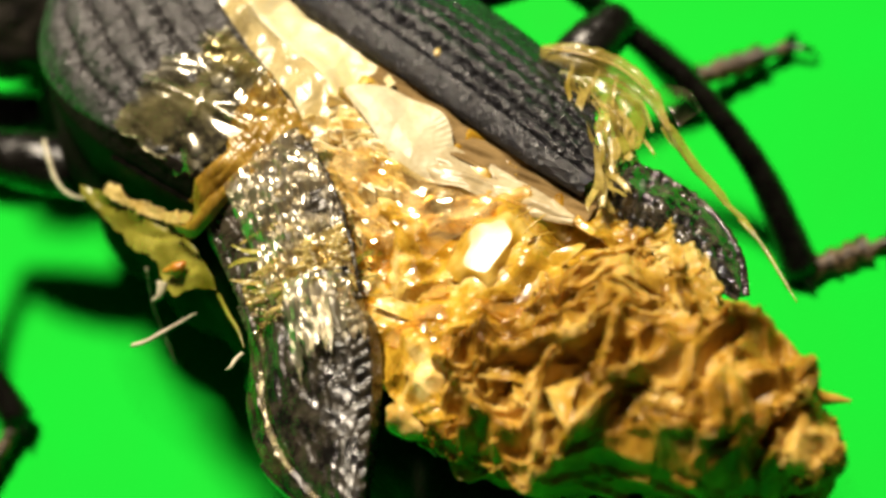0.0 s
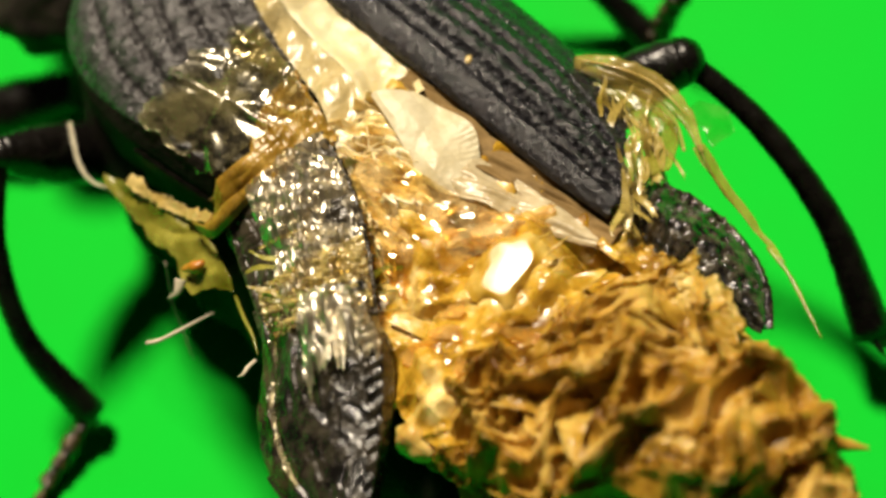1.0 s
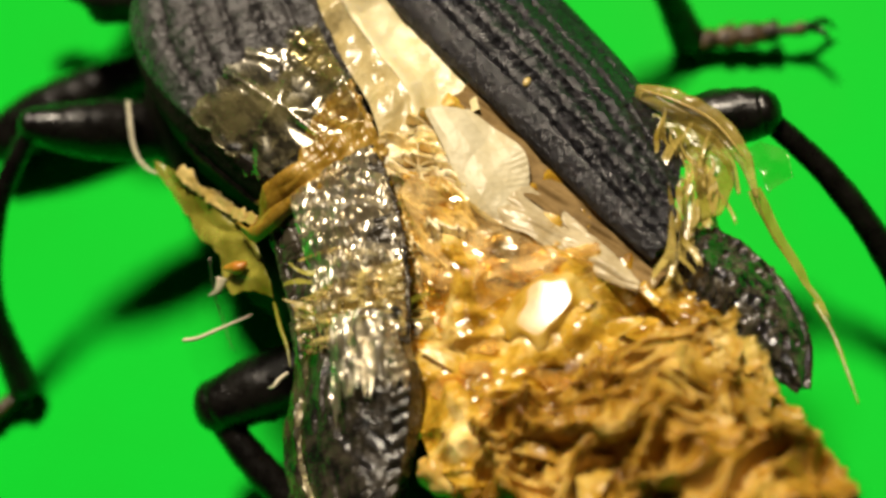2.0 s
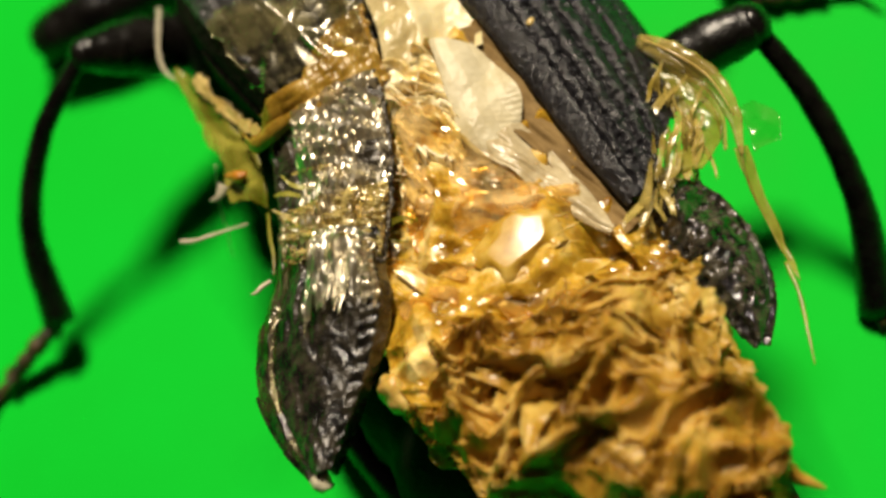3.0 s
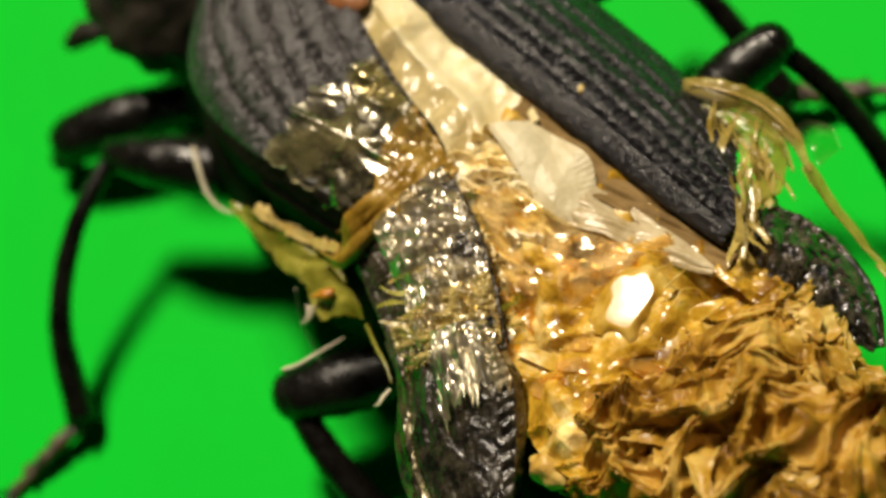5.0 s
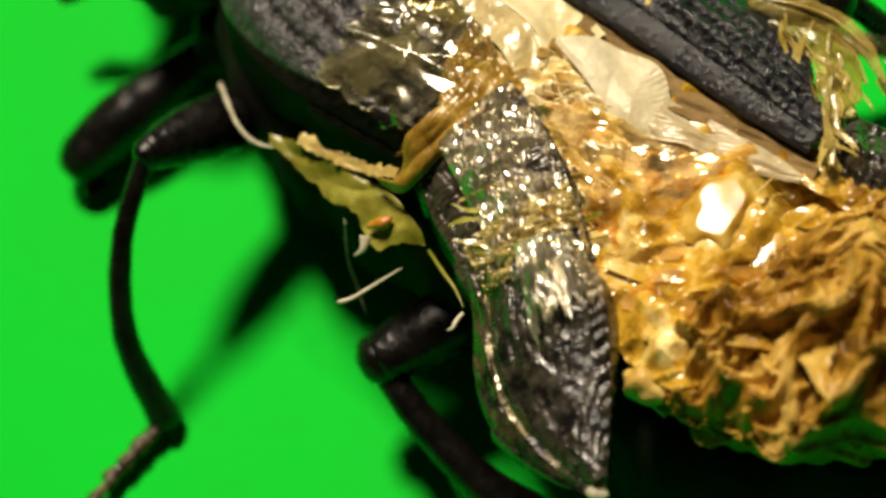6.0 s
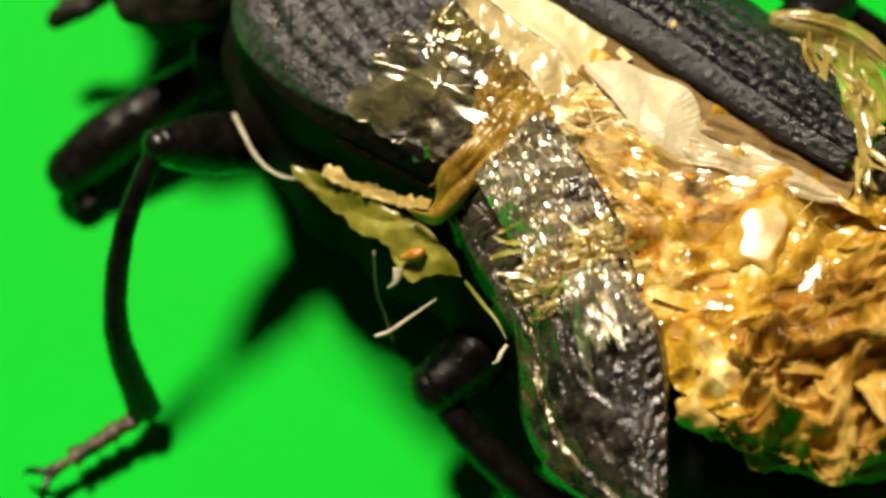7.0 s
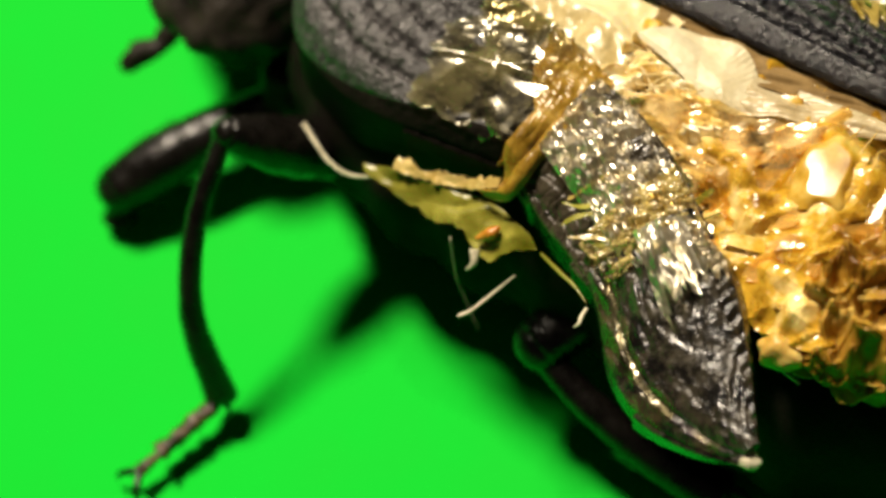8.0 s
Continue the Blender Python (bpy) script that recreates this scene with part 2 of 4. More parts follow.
def crumple(x, y, size, slope, seed=0, count=5, bend=0.3):
    """Flat facets between straight creases, as in crushed paper."""
    if seed not in FOLDS:
        r = random.Random(seed * 31 + 5)
        FOLDS[seed] = [(r.uniform(0, math.pi), r.uniform(0.55, 1.5), r.uniform(0, 2), r.choice((-1, 1))) for _ in range(8)]
    q = Vector((x / size, y / size, seed))
    x = x + bend * size * noise.noise(q * 0.8)
    y = y + bend * size * noise.noise(q * 0.8 + Vector((9, 4, 2)))
    total = 0.0
    for angle, wide, phase, sign in FOLDS[seed][:count]:
        wide *= size
        t = (x * math.cos(angle) + y * math.sin(angle)) / wide + phase
        total += sign * slope * wide * (abs(t % 2.0 - 1.0) - 0.5)
    return total


def sheet(nu, nv, place, thick=0.05):
    """A thin solid over place(u, v)."""
    grid = [[place(i / nu, j / nv) for i in range(nu + 1)] for j in range(nv + 1)]
    bm = bmesh.new()
    top, low = [], []
    for j in range(nv + 1):
        a, b = [], []
        for i in range(nu + 1):
            p = grid[j][i]
            du = grid[j][min(i + 1, nu)] - grid[j][max(i - 1, 0)]
            dv = grid[min(j + 1, nv)][i] - grid[max(j - 1, 0)][i]
            n = du.cross(dv)
            n = n.normalized() if n.length > 1e-9 else Vector((0, 0, 1))
            if n.z < 0:
                n = -n
            a.append(bm.verts.new(p))
            b.append(bm.verts.new(p - n * thick))
        top.append(a)
        low.append(b)
    for j in range(nv):
        for i in range(nu):
            bm.faces.new((top[j][i], top[j][i + 1], top[j + 1][i + 1], top[j + 1][i]))
            bm.faces.new((low[j][i], low[j + 1][i], low[j + 1][i + 1], low[j][i + 1]))
    for j in range(nv):
        bm.faces.new((top[j][0], top[j + 1][0], low[j + 1][0], low[j][0]))
        bm.faces.new((top[j][nu], low[j][nu], low[j + 1][nu], top[j + 1][nu]))
    for i in range(nu):
        bm.faces.new((top[0][i], low[0][i], low[0][i + 1], top[0][i + 1]))
        bm.faces.new((top[nv][i], top[nv][i + 1], low[nv][i + 1], low[nv][i]))
    return bm


def tube(points, radii, sides=14, steps=24, rough=0.0, flat=1.0, seed=0.0):
    """A tapered closed tube along a smooth curve."""
    bm = bmesh.new()
    rings = []
    ahead = None
    side = None
    for k in range(steps + 1):
        t = k / steps
        p = along(points, t)
        ahead = (along(points, min(t + 0.01, 1)) - along(points, max(t - 0.01, 0))).normalized()
        if side is None:
            side = ahead.orthogonal().normalized()
        side = (side - ahead * side.dot(ahead)).normalized()
        up = ahead.cross(side)
        r = along([(v, 0, 0) for v in radii], t).x
        ring = []
        for s in range(sides):
            a = 2 * math.pi * s / sides
            d = side * math.cos(a) + up * math.sin(a) * flat
            q = p + d * r
            ring.append(bm.verts.new(q + d * r * rough * grain(q, 4.0, seed)))
        rings.append(ring)
    for k in range(steps):
        for s in range(sides):
            n = (s + 1) % sides
            bm.faces.new((rings[k][s], rings[k][n], rings[k + 1][n], rings[k + 1][s]))
    bm.faces.new(rings[0][::-1])
    bm.faces.new(rings[-1])
    return bm


def lump(centre, radii, rough=0.1, scale=1.5, seed=0.0, level=4, turn=0.0):
    bm = bmesh.new()
    bmesh.ops.create_icosphere(bm, subdivisions=level, radius=1.0)
    rot = Matrix.Rotation(radians(turn), 3, "Z")
    for v in bm.verts:
        d = v.co.normalized()
        p = Vector((d.x * radii[0], d.y * radii[1], d.z * radii[2]))
        k = 1 + rough * grain(p, scale, seed) + rough * 0.5 * grain(p, scale * 2.7, seed + 3)
        v.co = Vector(centre) + rot @ (p * k)
    return bm


def merge(*some):
    bm = bmesh.new()
    for other in some:
        mesh = bpy.data.meshes.new("joined")
        other.to_mesh(mesh)
        other.free()
        bm.from_mesh(mesh)
        bpy.data.meshes.remove(mesh)
    return bm


def part(name, bm, mat, parent, label="", lift=BACK, sharp=False):
    """One mesh under a thing, from millimetres."""
    bm.transform(Matrix.Scale(MM, 4) @ Matrix.Translation((0, 0, lift)))
    mesh = bpy.data.meshes.new(name)
    bm.to_mesh(mesh)
    bm.free()
    mesh.materials.append(mat)
    for face in mesh.polygons:
        face.use_smooth = not sharp
    ob = new(name, mesh)
    ob.parent = parent
    return tagged(ob, label)


# ---- the sheet it lies on ----
def green_sheet():
    bm = bmesh.new()
    bmesh.ops.create_grid(bm, x_segments=40, y_segments=40, size=600)
    ob = part("ground", bm, GREEN, None, "smooth bright green plastic sheet", lift=0.0)
    return tagged(ob, category="sheet", kind="structure")


green_sheet()

beetle = tagged(new("beetle"), "black beetle with torn wing cases and crushed amber abdomen", "beetle")


# ---- body under the wing cases ----
def trunk():
    """Chest and belly, dark and rounded, resting on the sheet."""
    left = [(-0.2, 9.6, 0), (-2.2, 8.4, 0), (-3.0, 6.0, 0), (-3.0, 3.5, 0), (-2.7, 1.0, 0), (-2.7, -1.5, 0), (-2.9, -4.0, 0), (-2.3, -6.3, 0), (-0.4, -8.4, 0), (1.3, -9.9, 0)]
    right = [(2.6, 9.6, 0), (4.6, 8.4, 0), (4.9, 6.0, 0), (4.9, 3.5, 0), (5.0, 1.0, 0), (4.8, -1.5, 0), (4.4, -4.0, 0), (3.9, -6.5, 0), (3.9, -8.6, 0), (3.5, -9.9, 0)]

    def place(u, v):
        a, b = along(left, v), along(right, v)
        end = math.sqrt(max(0.0, 1 - (max(0.0, v - 0.93) / 0.07) ** 2))
        mid, half = (a + b) / 2, (b.x - a.x) / 2 * (0.3 + 0.7 * end)
        t = 2 * math.pi * u
        c, q = math.cos(t), math.sin(t)
        sq = 0.75
        p = Vector((mid.x + half * math.copysign(abs(c) ** sq, c), mid.y,
                    -3.9 + (3.0 + 0.7 * max(0.0, v - 0.7) / 0.3) * math.copysign(abs(q) ** sq, q) * (0.75 + 0.25 * math.sin(math.pi * min(1, v * 0.75))) * (0.05 + 0.95 * end)))
        ring = 0.10 * math.cos(2 * math.pi * v * 11)
        return p + Vector((c, 0, q)) * (ring + 0.06 * grain(p, 2.0))
    return sheet(56, 110, place, 0.05)


part("trunk", trunk(), BELLY_AND_SHADE, beetle)

part("pronotum", lump((0.7, 11.2, -3.0), (3.5, 2.3, 1.7), 0.12, 0.9, 2.0, 5), NECK, beetle, "black wrinkled neck shield")
part("head", lump((0.6, 13.9, -3.6), (1.7, 1.7, 1.2), 0.16, 1.3, 5.0, 5), NECK, beetle)
part("palp", tube([(-0.9, 13.2, -4.0), (-1.9, 12.7, -4.3), (-2.6, 12.7, -4.6), (-3.1, 13.05, -4.8), (-3.55, 13.2, -5.0)], [0.42, 0.30, 0.24, 0.30, 0.16], 12, 30, 0.35), NECK, beetle, "dark bent feeler beside the head")
part("coxa", lump((-1.4, 9.6, -5.0), (1.0, 0.8, 0.8), 0.2, 1.6, 8.0, 4, 25), NECK, beetle, "dark hip of the front leg")


# ---- wing cases ----
def ribs(u, v, n, length, depth=0.07, pit=0.34, rough=0.0, seed=0.0):
    """Rows of pits in grooves between beaded ridges, uneven from pit to pit."""
    q = Vector((u * n * 0.42, v * length, seed))
    k = u * n + 0.10 * grain(q, 1.6, seed + 2)
    off = k - round(k)
    groove = math.exp(-((off / 0.13) ** 2))
    beat = 0.5 + 0.5 * math.cos(2 * math.pi * (v * length / pit + 0.37 * round(k) + 0.5 * grain(q, 1.1, seed + 5)))
    low = -depth * groove * (0.35 + 0.95 * beat * (0.7 + 0.6 * grain(q, 3.0, seed + 8)))
    ridge = -0.015 * math.cos(2 * math.pi * k) * (1 + 0.6 * grain(q, 3.5, seed + 3))
    wild = rough * (bowls(q.x, q.y, 0.26, 0.15, seed + 1, 0.3) + 0.05 * grain(q, 5.0, seed))
    return low + ridge + wild + 0.014 * grain(q, 7.0, seed)


LEFT_IN = [(2.35, 8.6, -0.2), (1.9, 7.0, 0.1), (1.45, 5.4, 0.35), (1.15, 4.0, 0.45), (1.02, 2.9, 0.5), (0.80, 1.75, 0.45)]
LEFT_OUT = [(-1.5, 8.95, -1.5), (-2.75, 8.15, -1.75), (-3.25, 6.8, -1.7), (-3.25, 5.2, -1.55), (-2.85, 3.6, -1.25), (-2.35, 2.2, -0.9)]


def left_dome(u, v):
    a, b = along(LEFT_IN, v), along(LEFT_OUT, v)
    p = a.lerp(b, u)
    flat = 1 - 0.45 * min(1.0, max(0.0, v - 0.7) / 0.3)
    w = min(u / 0.74, 1.0)
    p.z += 0.85 * math.sin(math.pi * 0.62 * w ** 1.1) * flat - 0.1 * u + 0.35 * w
    if u > 0.74:
        p.z -= (u - 0.74) * 5.0 + max(0.0, u - 0.82) * 6.0
        p.x += max(0.0, u - 0.80) * 4.0
    p.z += 0.10 * grain(p, 0.8, 4) * v
    return p


def left_front(u, v):
    p = left_dome(u, v)
    p.z += ribs(u, v, 8, 7.5, 0.12, 0.30, 0.35 + 0.5 * v, 1.0) * (1 - 0.7 * min(1.0, max(0.0, u - 0.66) / 0.14))
    if v > 0.9:
        p.z -= (v - 0.9) * 1.5
    return p


def shade_start(v):
    """Where the colour of the top gives way to the painted shade of the side."""
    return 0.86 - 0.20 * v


part("wing_case_front", sheet(110, 190, lambda u, v: left_front(shade_start(v) * u, v), 0.10), SHELL, beetle, "black ribbed front half of a torn wing case")
# same shell as the top; its shade is put into the darker colour
part("wing_case_shaded_side", sheet(40, 120, lambda u, v: left_front(shade_start(v) + (1 - shade_start(v)) * u, v), 0.10), BELLY_AND_SHADE, beetle, "turned-down side of the wing case, its shade put into a darker colour")

PLATE_IN = [(0.62, 1.55, 0.05), (0.45, 0.6, 0.12), (0.1, -0.5, 0.15), (-0.45, -1.6, 0.2), (-0.95, -2.45, 0.35)]
PLATE_OUT = [(-2.2, 1.7, -0.55), (-2.55, 0.9, -0.75), (-2.75, 0.2, -0.75), (-2.95, -0.5, -0.7), (-3.1, -1.1, -0.7)]


def left_middle(u, v):
    p = along(PLATE_IN, v).lerp(along(PLATE_OUT, v), u)
    p.z += 0.62 * math.sin(math.pi * min(1.0, 0.18 + 0.82 * u) ** 0.9)
    if u > 0.88:
        p.z -= (u - 0.88) * 7.0
        p.x += (u - 0.88) * 3.0
    p.z += streaks(p.x, p.y, -0.6, 0.3, 0.14, 8, 4.0) * (0.15 + 0.85 * v) + cracks(p.x, p.y, 0.30, 0.08, 9) + 0.10 * grain(p, 1.1, 6)
    return p


part("wing_case_middle", sheet(110, 120, left_middle, 0.08), SHELL_SHINY, beetle, "crumpled silvery black piece of wing case under clear film")

TIP_IN = [(-0.62, -1.85, 0.35), (-0.95, -2.45, 0.55), (-1.08, -3.0, 0.5), (-1.65, -3.75, 0.3), (-2.6, -4.65, 0.1), (-3.5, -5.4, -0.05)]
TIP_OUT = [(-2.85, -0.55, -0.75), (-3.35, -1.2, -0.75), (-4.12, -2.05, -0.75), (-4.50, -3.05, -0.72), (-4.36, -4.25, -0.55), (-3.95, -5.3, -0.25)]


def left_tip(u, v):
    p = along(TIP_IN, v).lerp(along(TIP_OUT, v), u)
    p.z += 0.75 * math.sin(math.pi * min(1.0, 0.12 + 0.88 * u)) * (1 - 0.55 * v)
    if u < 0.05:
        p.z -= (0.05 - u) * 8.0
    if u > 0.9:
        p.z -= (u - 0.9) * 6.0
        p.x += (u - 0.9) * 3.0
    up = max(0.0, 1 - 1.7 * v)
    p.z += streaks(p.x, p.y, 1.05, 0.24, 0.16, 10, 4.0) * (0.12 + 0.88 * up) + 0.03 * facet(p, 1.2, 6.0) + ribbons(p.x, p.y, 0.45, 0.04, 31, 0.25, 1.3, 3.0)
    p.z += 0.16 * max(0.0, 1 - 5 * v) + 0.016 * math.cos(u * 44 + 2 * grain(p, 1.5)) * max(0.0, v - 0.15) * math.cos(v * 75 + 3 * grain(p, 1.2, 5))
    if u < 0.16:
        p.z += 0.035 * math.cos(v * 120 + 2 * grain(p, 1.5, 2)) * min(1, u * 12)
    if u > 0.74:
        p.z -= 0.10 * math.exp(-(((u - 0.76) / 0.03) ** 2))
    return p


part("wing_case_tip", sheet(110, 130, left_tip, 0.09), SHELL_END, beetle, "wrinkled glossy black pointed end of wing case")


def silver_film(base, seed, v0, v1, u0, u1, lean, slope):
    """Clear film that wrinkles along one way, over a piece of the case."""
    def place(u, v):
        ragged = 0.22 * grain((u * 9, seed, 0), 1.0) + 0.1 * grain((u * 31, seed, 0), 1.0)
        p = base(u0 + (u1 - u0) * u, v0 + (v1 - v0 + ragged) * v)
        wild = 0.7 + 0.9 * grain(p, 1.1, seed + 6)
        p.z += 0.10 + 0.24 * u + 0.14 * grain(p, 1.2, seed + 4) + streaks(p.x, p.y, lean, 0.40, slope * 1.1, seed, 4.0)
        p.z += wild * crumple(p.x, p.y, 0.55, slope * 1.1, seed, 5, 0.2)
        return p
    return sheet(38, 44, place, 0.01)


part("film_cover", silver_film(left_middle, 11, 0.02, 0.98, 0.02, 0.66, -0.62, 0.15), FILM_SILVER, beetle, "crinkled silvery clear film", sharp=True)
part("film_cover", silver_film(left_tip, 21, 0.02, 0.42, 0.05, 0.52, 1.05, 0.15), FILM_SILVER, beetle, "crinkled silvery clear film", sharp=True)


def tip_skin(u, v):
    p = left_tip(0.74 + 0.23 * u + 0.06 * grain((v * 8, 2, 0), 1.0), 0.10 + 0.80 * v)
    p.z += 0.07 + crumple(p.x, p.y, 0.7, 0.10, 44, 4, 0.4) + streaks(p.x, p.y, 1.2, 0.3, 0.10, 45, 5.0)
    return p


part("film_cover", sheet(60, 110, tip_skin, 0.01), FILM, beetle, "clear film along the outer side of the tip")


def junction_film(u, v):
    """Straw coloured film wrinkled over the break between the two pieces."""
    p = left_middle(0.02 + 0.80 * u, 0.60 + (0.36 + 0.06 * grain((u * 9, 3, 0), 1.0)) * v)
    edge = min(v, 1 - v) * 4
    p.z += 0.16 + 0.22 * u + min(1.0, edge) * (streaks(p.x, p.y, -0.75, 0.15, 0.16, 95, 5.0) + ribbons(p.x, p.y, 0.34, 0.10, 96, 0.22, -0.75, 3.5) + crumple(p.x, p.y, 0.4, 0.2, 97, 4, 0.3))
    return p


part("film_cover", sheet(110, 80, junction_film, 0.01), FILM_GOLD, beetle, "straw coloured wrinkled film across the break")
part("tip_crumb", lump((-3.78, -5.42, -0.15), (0.20, 0.22, 0.16), 0.35, 3.0, 4.0, 3), HAIR, beetle, "pale crumb stuck on the point")

RIGHT_IN = [(2.45, 8.6, -0.2), (2.42, 6.6, -0.05), (2.50, 4.9, 0.0), (2.66, 3.2, 0.0), (2.88, 1.6, 0.0), (3.04, 0.3, 0.02), (3.18, -0.95, 0.03), (3.34, -2.2, 0.03), (3.56, -3.45, 0.04)]
RIGHT_OUT = [(4.7, 8.6, -1.8), (5.6, 7.0, -1.9), (5.95, 5.2, -1.85), (6.05, 3.5, -1.75), (6.15, 2.0, -1.65), (6.2, 0.7, -1.5), (6.1, -0.5, -1.3), (5.9, -1.8, -1.1), (5.65, -3.1, -0.95)]


def right_front(u, v):
    v *= 1 - 0.17 * max(0.0, (u - 0.32) / 0.68) ** 0.8 + 0.012 * grain((u * 20, 3, 0), 1.0)
    a, b = along(RIGHT_IN, v), along(RIGHT_OUT, v)
    p = a.lerp(b, u)
    p.z += (0.95 - 0.23 * v) * math.sin(math.pi * u ** 0.85) * (1 - 0.25 * v ** 3)
    if u > 0.84:
        p.z -= (u - 0.84) * 7.0 * (1 - 0.7 * v ** 3)
        p.x -= (u - 0.84) * 1.2
    if u > 0.17:
        k = (u - 0.17) / 0.83
        p.z += ribs(k, v, 7, 12.5, 0.12, 0.27, 0.3 + 1.1 * max(0.0, v - 0.45), 3.0) * (1 - 0.75 * min(1.0, max(0.0, u - 0.5) / 0.3))
    elif u > 0.02:
        p.z += 0.035 + 0.012 * grain(p, 5.0, 2.0)
    return p


RIGHT_SHOULDER = 0.84
part("wing_case", sheet(110, 330, lambda u, v: right_front(RIGHT_SHOULDER * u, v), 0.09), SHELL_DARK, beetle, "black wing case with rows of pits")
# outer side of the same case, its shade painted in with the dark material
part("wing_case_shaded_side", sheet(24, 200, lambda u, v: right_front(RIGHT_SHOULDER + (1 - RIGHT_SHOULDER) * u, v), 0.09), BELLY_AND_SHADE, beetle, "turned-down side of the wing case, its shade put into a darker colour")

RTIP_IN = [(3.95, -3.7, -0.35), (3.85, -4.43, -0.45), (3.97, -4.95, -0.55), (4.12, -5.5, -0.7), (4.28, -6.2, -0.85), (4.48, -6.72, -1.0)]
RTIP_OUT = [(4.95, -3.2, -0.70), (5.36, -3.9, -0.90), (5.48, -4.7, -0.98), (5.40, -5.45, -1.02), (5.13, -6.1, -1.05), (4.6, -6.74, -1.05)]


def right_tip(u, v):
    p = along(RTIP_IN, v).lerp(along(RTIP_OUT, v), u)
    p.z += 0.50 * math.sin(math.pi * u ** 0.8) * (1 - 0.5 * v)
    q = Vector((p.x, p.y, 0))
    far = noise.voronoi(q * 4.2)[0][0]
    p.z -= 0.15 * math.exp(-((far / 0.24) ** 2)) * (1 if 0.04 < u < 0.96 else 0)
    p.z += streaks(p.x, p.y, 0.5, 0.3, 0.30, 41, 2.5) * max(0.0, 1 - 1.8 * v) + 0.05 * facet(p, 2.6, 9.0)
    if u > 0.95 or u < 0.04:
        p.z += 0.05
    return p


part("wing_case_end", sheet(90, 110, right_tip, 0.10), SHELL_TIP, beetle, "glossy pitted black end piece of wing case")


# ---- golden fold and films on the torn case ----
def fold(u, v):
    low = along([(0.78, 1.34, 0.2), (0.17, 1.40, 0.35), (-0.48, 1.50, 0.38), (-1.05, 1.62, 0.25), (-1.7, 1.74, 0.0), (-2.2, 1.95, -0.35)], v)
    top = left_dome(0.02 + 0.9 * v, 0.80 + 0.185 * min(1.0, v / 0.52) ** 1.6)
    top.z += 0.10
    p = low.lerp(top, u)
    p.z += 0.12 * math.sin(math.pi * u) + streaks(p.x, p.y, 0.15, 0.22, 0.06, 51, 5.0) + streaks(p.x, p.y, 1.2, 0.16, 0.09 * max(0.0, 1 - 1.6 * v), 52, 3.0) + 0.04 * grain(p, 2.5)
    return p


part("golden_fold", sheet(60, 130, fold, 0.12), FOLD, beetle, "amber folded edge of torn wing case")


def roll(u, v):
    a = along([(0.62, 1.42, 0.2), (-0.5, 1.46, 0.34), (-1.5, 1.62, 0.1), (-2.2, 1.75, -0.35), (-2.35, 2.3, -0.7)], v)
    t = 2 * math.pi * u
    r = 0.20 - 0.08 * v + 0.04 * grain(a, 2.0)
    return a + Vector((0, math.cos(t) * r, math.sin(t) * r))


part("rolled_edge", sheet(14, 60, roll, 0.03), FOLD, beetle)


def film_patch(u, v):
    uu = 0.03 + (0.70 + 0.05 * grain((v * 7, 4, 0), 1.0)) * u
    top = 0.55 + 0.13 * u ** 2 + 0.05 * grain((u * 6, 2, 0), 1.0) + 0.03 * grain((u * 19, 2, 0), 1.0)
    vv = top + (0.965 - top) * v
    p = left_dome(uu, vv)
    p.z += 0.15 + (1 - 0.15 * u) * (ribbons(p.x, p.y, 0.95, 0.16, 14, 0.16, -1.1, 2.2) + crumple(p.x, p.y, 1.1, 0.12, 15, 4, 0.3) + streaks(p.x, p.y, 0.3, 0.3, 0.12 * max(0.0, 1 - 2.2 * u), 16, 3.0))
    return p


part("clear_film", sheet(110, 110, film_patch, 0.012), FILM_OLIVE, beetle, "clear wrinkled film over the wing case")


def film_edge(u, v):
    a = along([(0.85, 4.5, 0.62), (0.95, 3.9, 0.66), (0.98, 3.2, 0.68), (0.9, 2.4, 0.66)], v)
    p = a + Vector((-0.55 * u, -0.10 * u, 0.25 * math.sin(math.pi * u) + 0.12 * math.sin(v * 23) * u))
    p.z += 0.10 * facet(p, 3.0, 4.0)
    return p


part("film_edge", sheet(20, 70, film_edge, 0.012), FILM, beetle)


# ---- hind wings between the cases ----
def wing_top(u, v):
    a = along([(1.5, 7.4, 0.0), (1.45, 5.6, 0.1), (1.14, 4.29, 0.15), (1.10, 3.45, 0.2), (1.02, 2.43, 0.22), (0.78, 1.56, 0.1)], v)
    b = along([(2.55, 7.4, -0.1), (2.5, 5.5, -0.06), (2.60, 4.4, -0.05), (2.74, 3.2, -0.06), (2.90, 1.95, -0.06), (2.72, 1.1, 0.0)], v)
    p = a.lerp(b, u)
    fold = 0.50 - 0.10 * v
    p.z += 0.22 * math.exp(-((u - fold) / 0.10) ** 2) * v + crumple(p.x, p.y, 1.3, 0.18, 63, 4, 0.12) + bowls(p.x, p.y, 0.5, 0.05, 19, 0.5) + 0.02 * grain(p, 4.0)
    if u < fold:
        p.z += crumple(p.x, p.y, 0.5, 0.20, 64, 4, 0.25) * min(1.0, (fold - u) * 6)
    p.y += 0.10 * v * grain((u * 7, 1, 0), 1.0)
    return p


part("hind_wing", sheet(60, 120, lambda u, v: wing_top(0.40 + 0.60 * u, v), 0.02), WING, beetle, "cream folded hind wing membrane")
part("hind_wing_skin", sheet(50, 120, lambda u, v: wing_top(0.43 * u, v) - Vector((0, 0, 0.03)), 0.015), WING_THIN, beetle, "thin crinkled yellowish hind wing membrane")


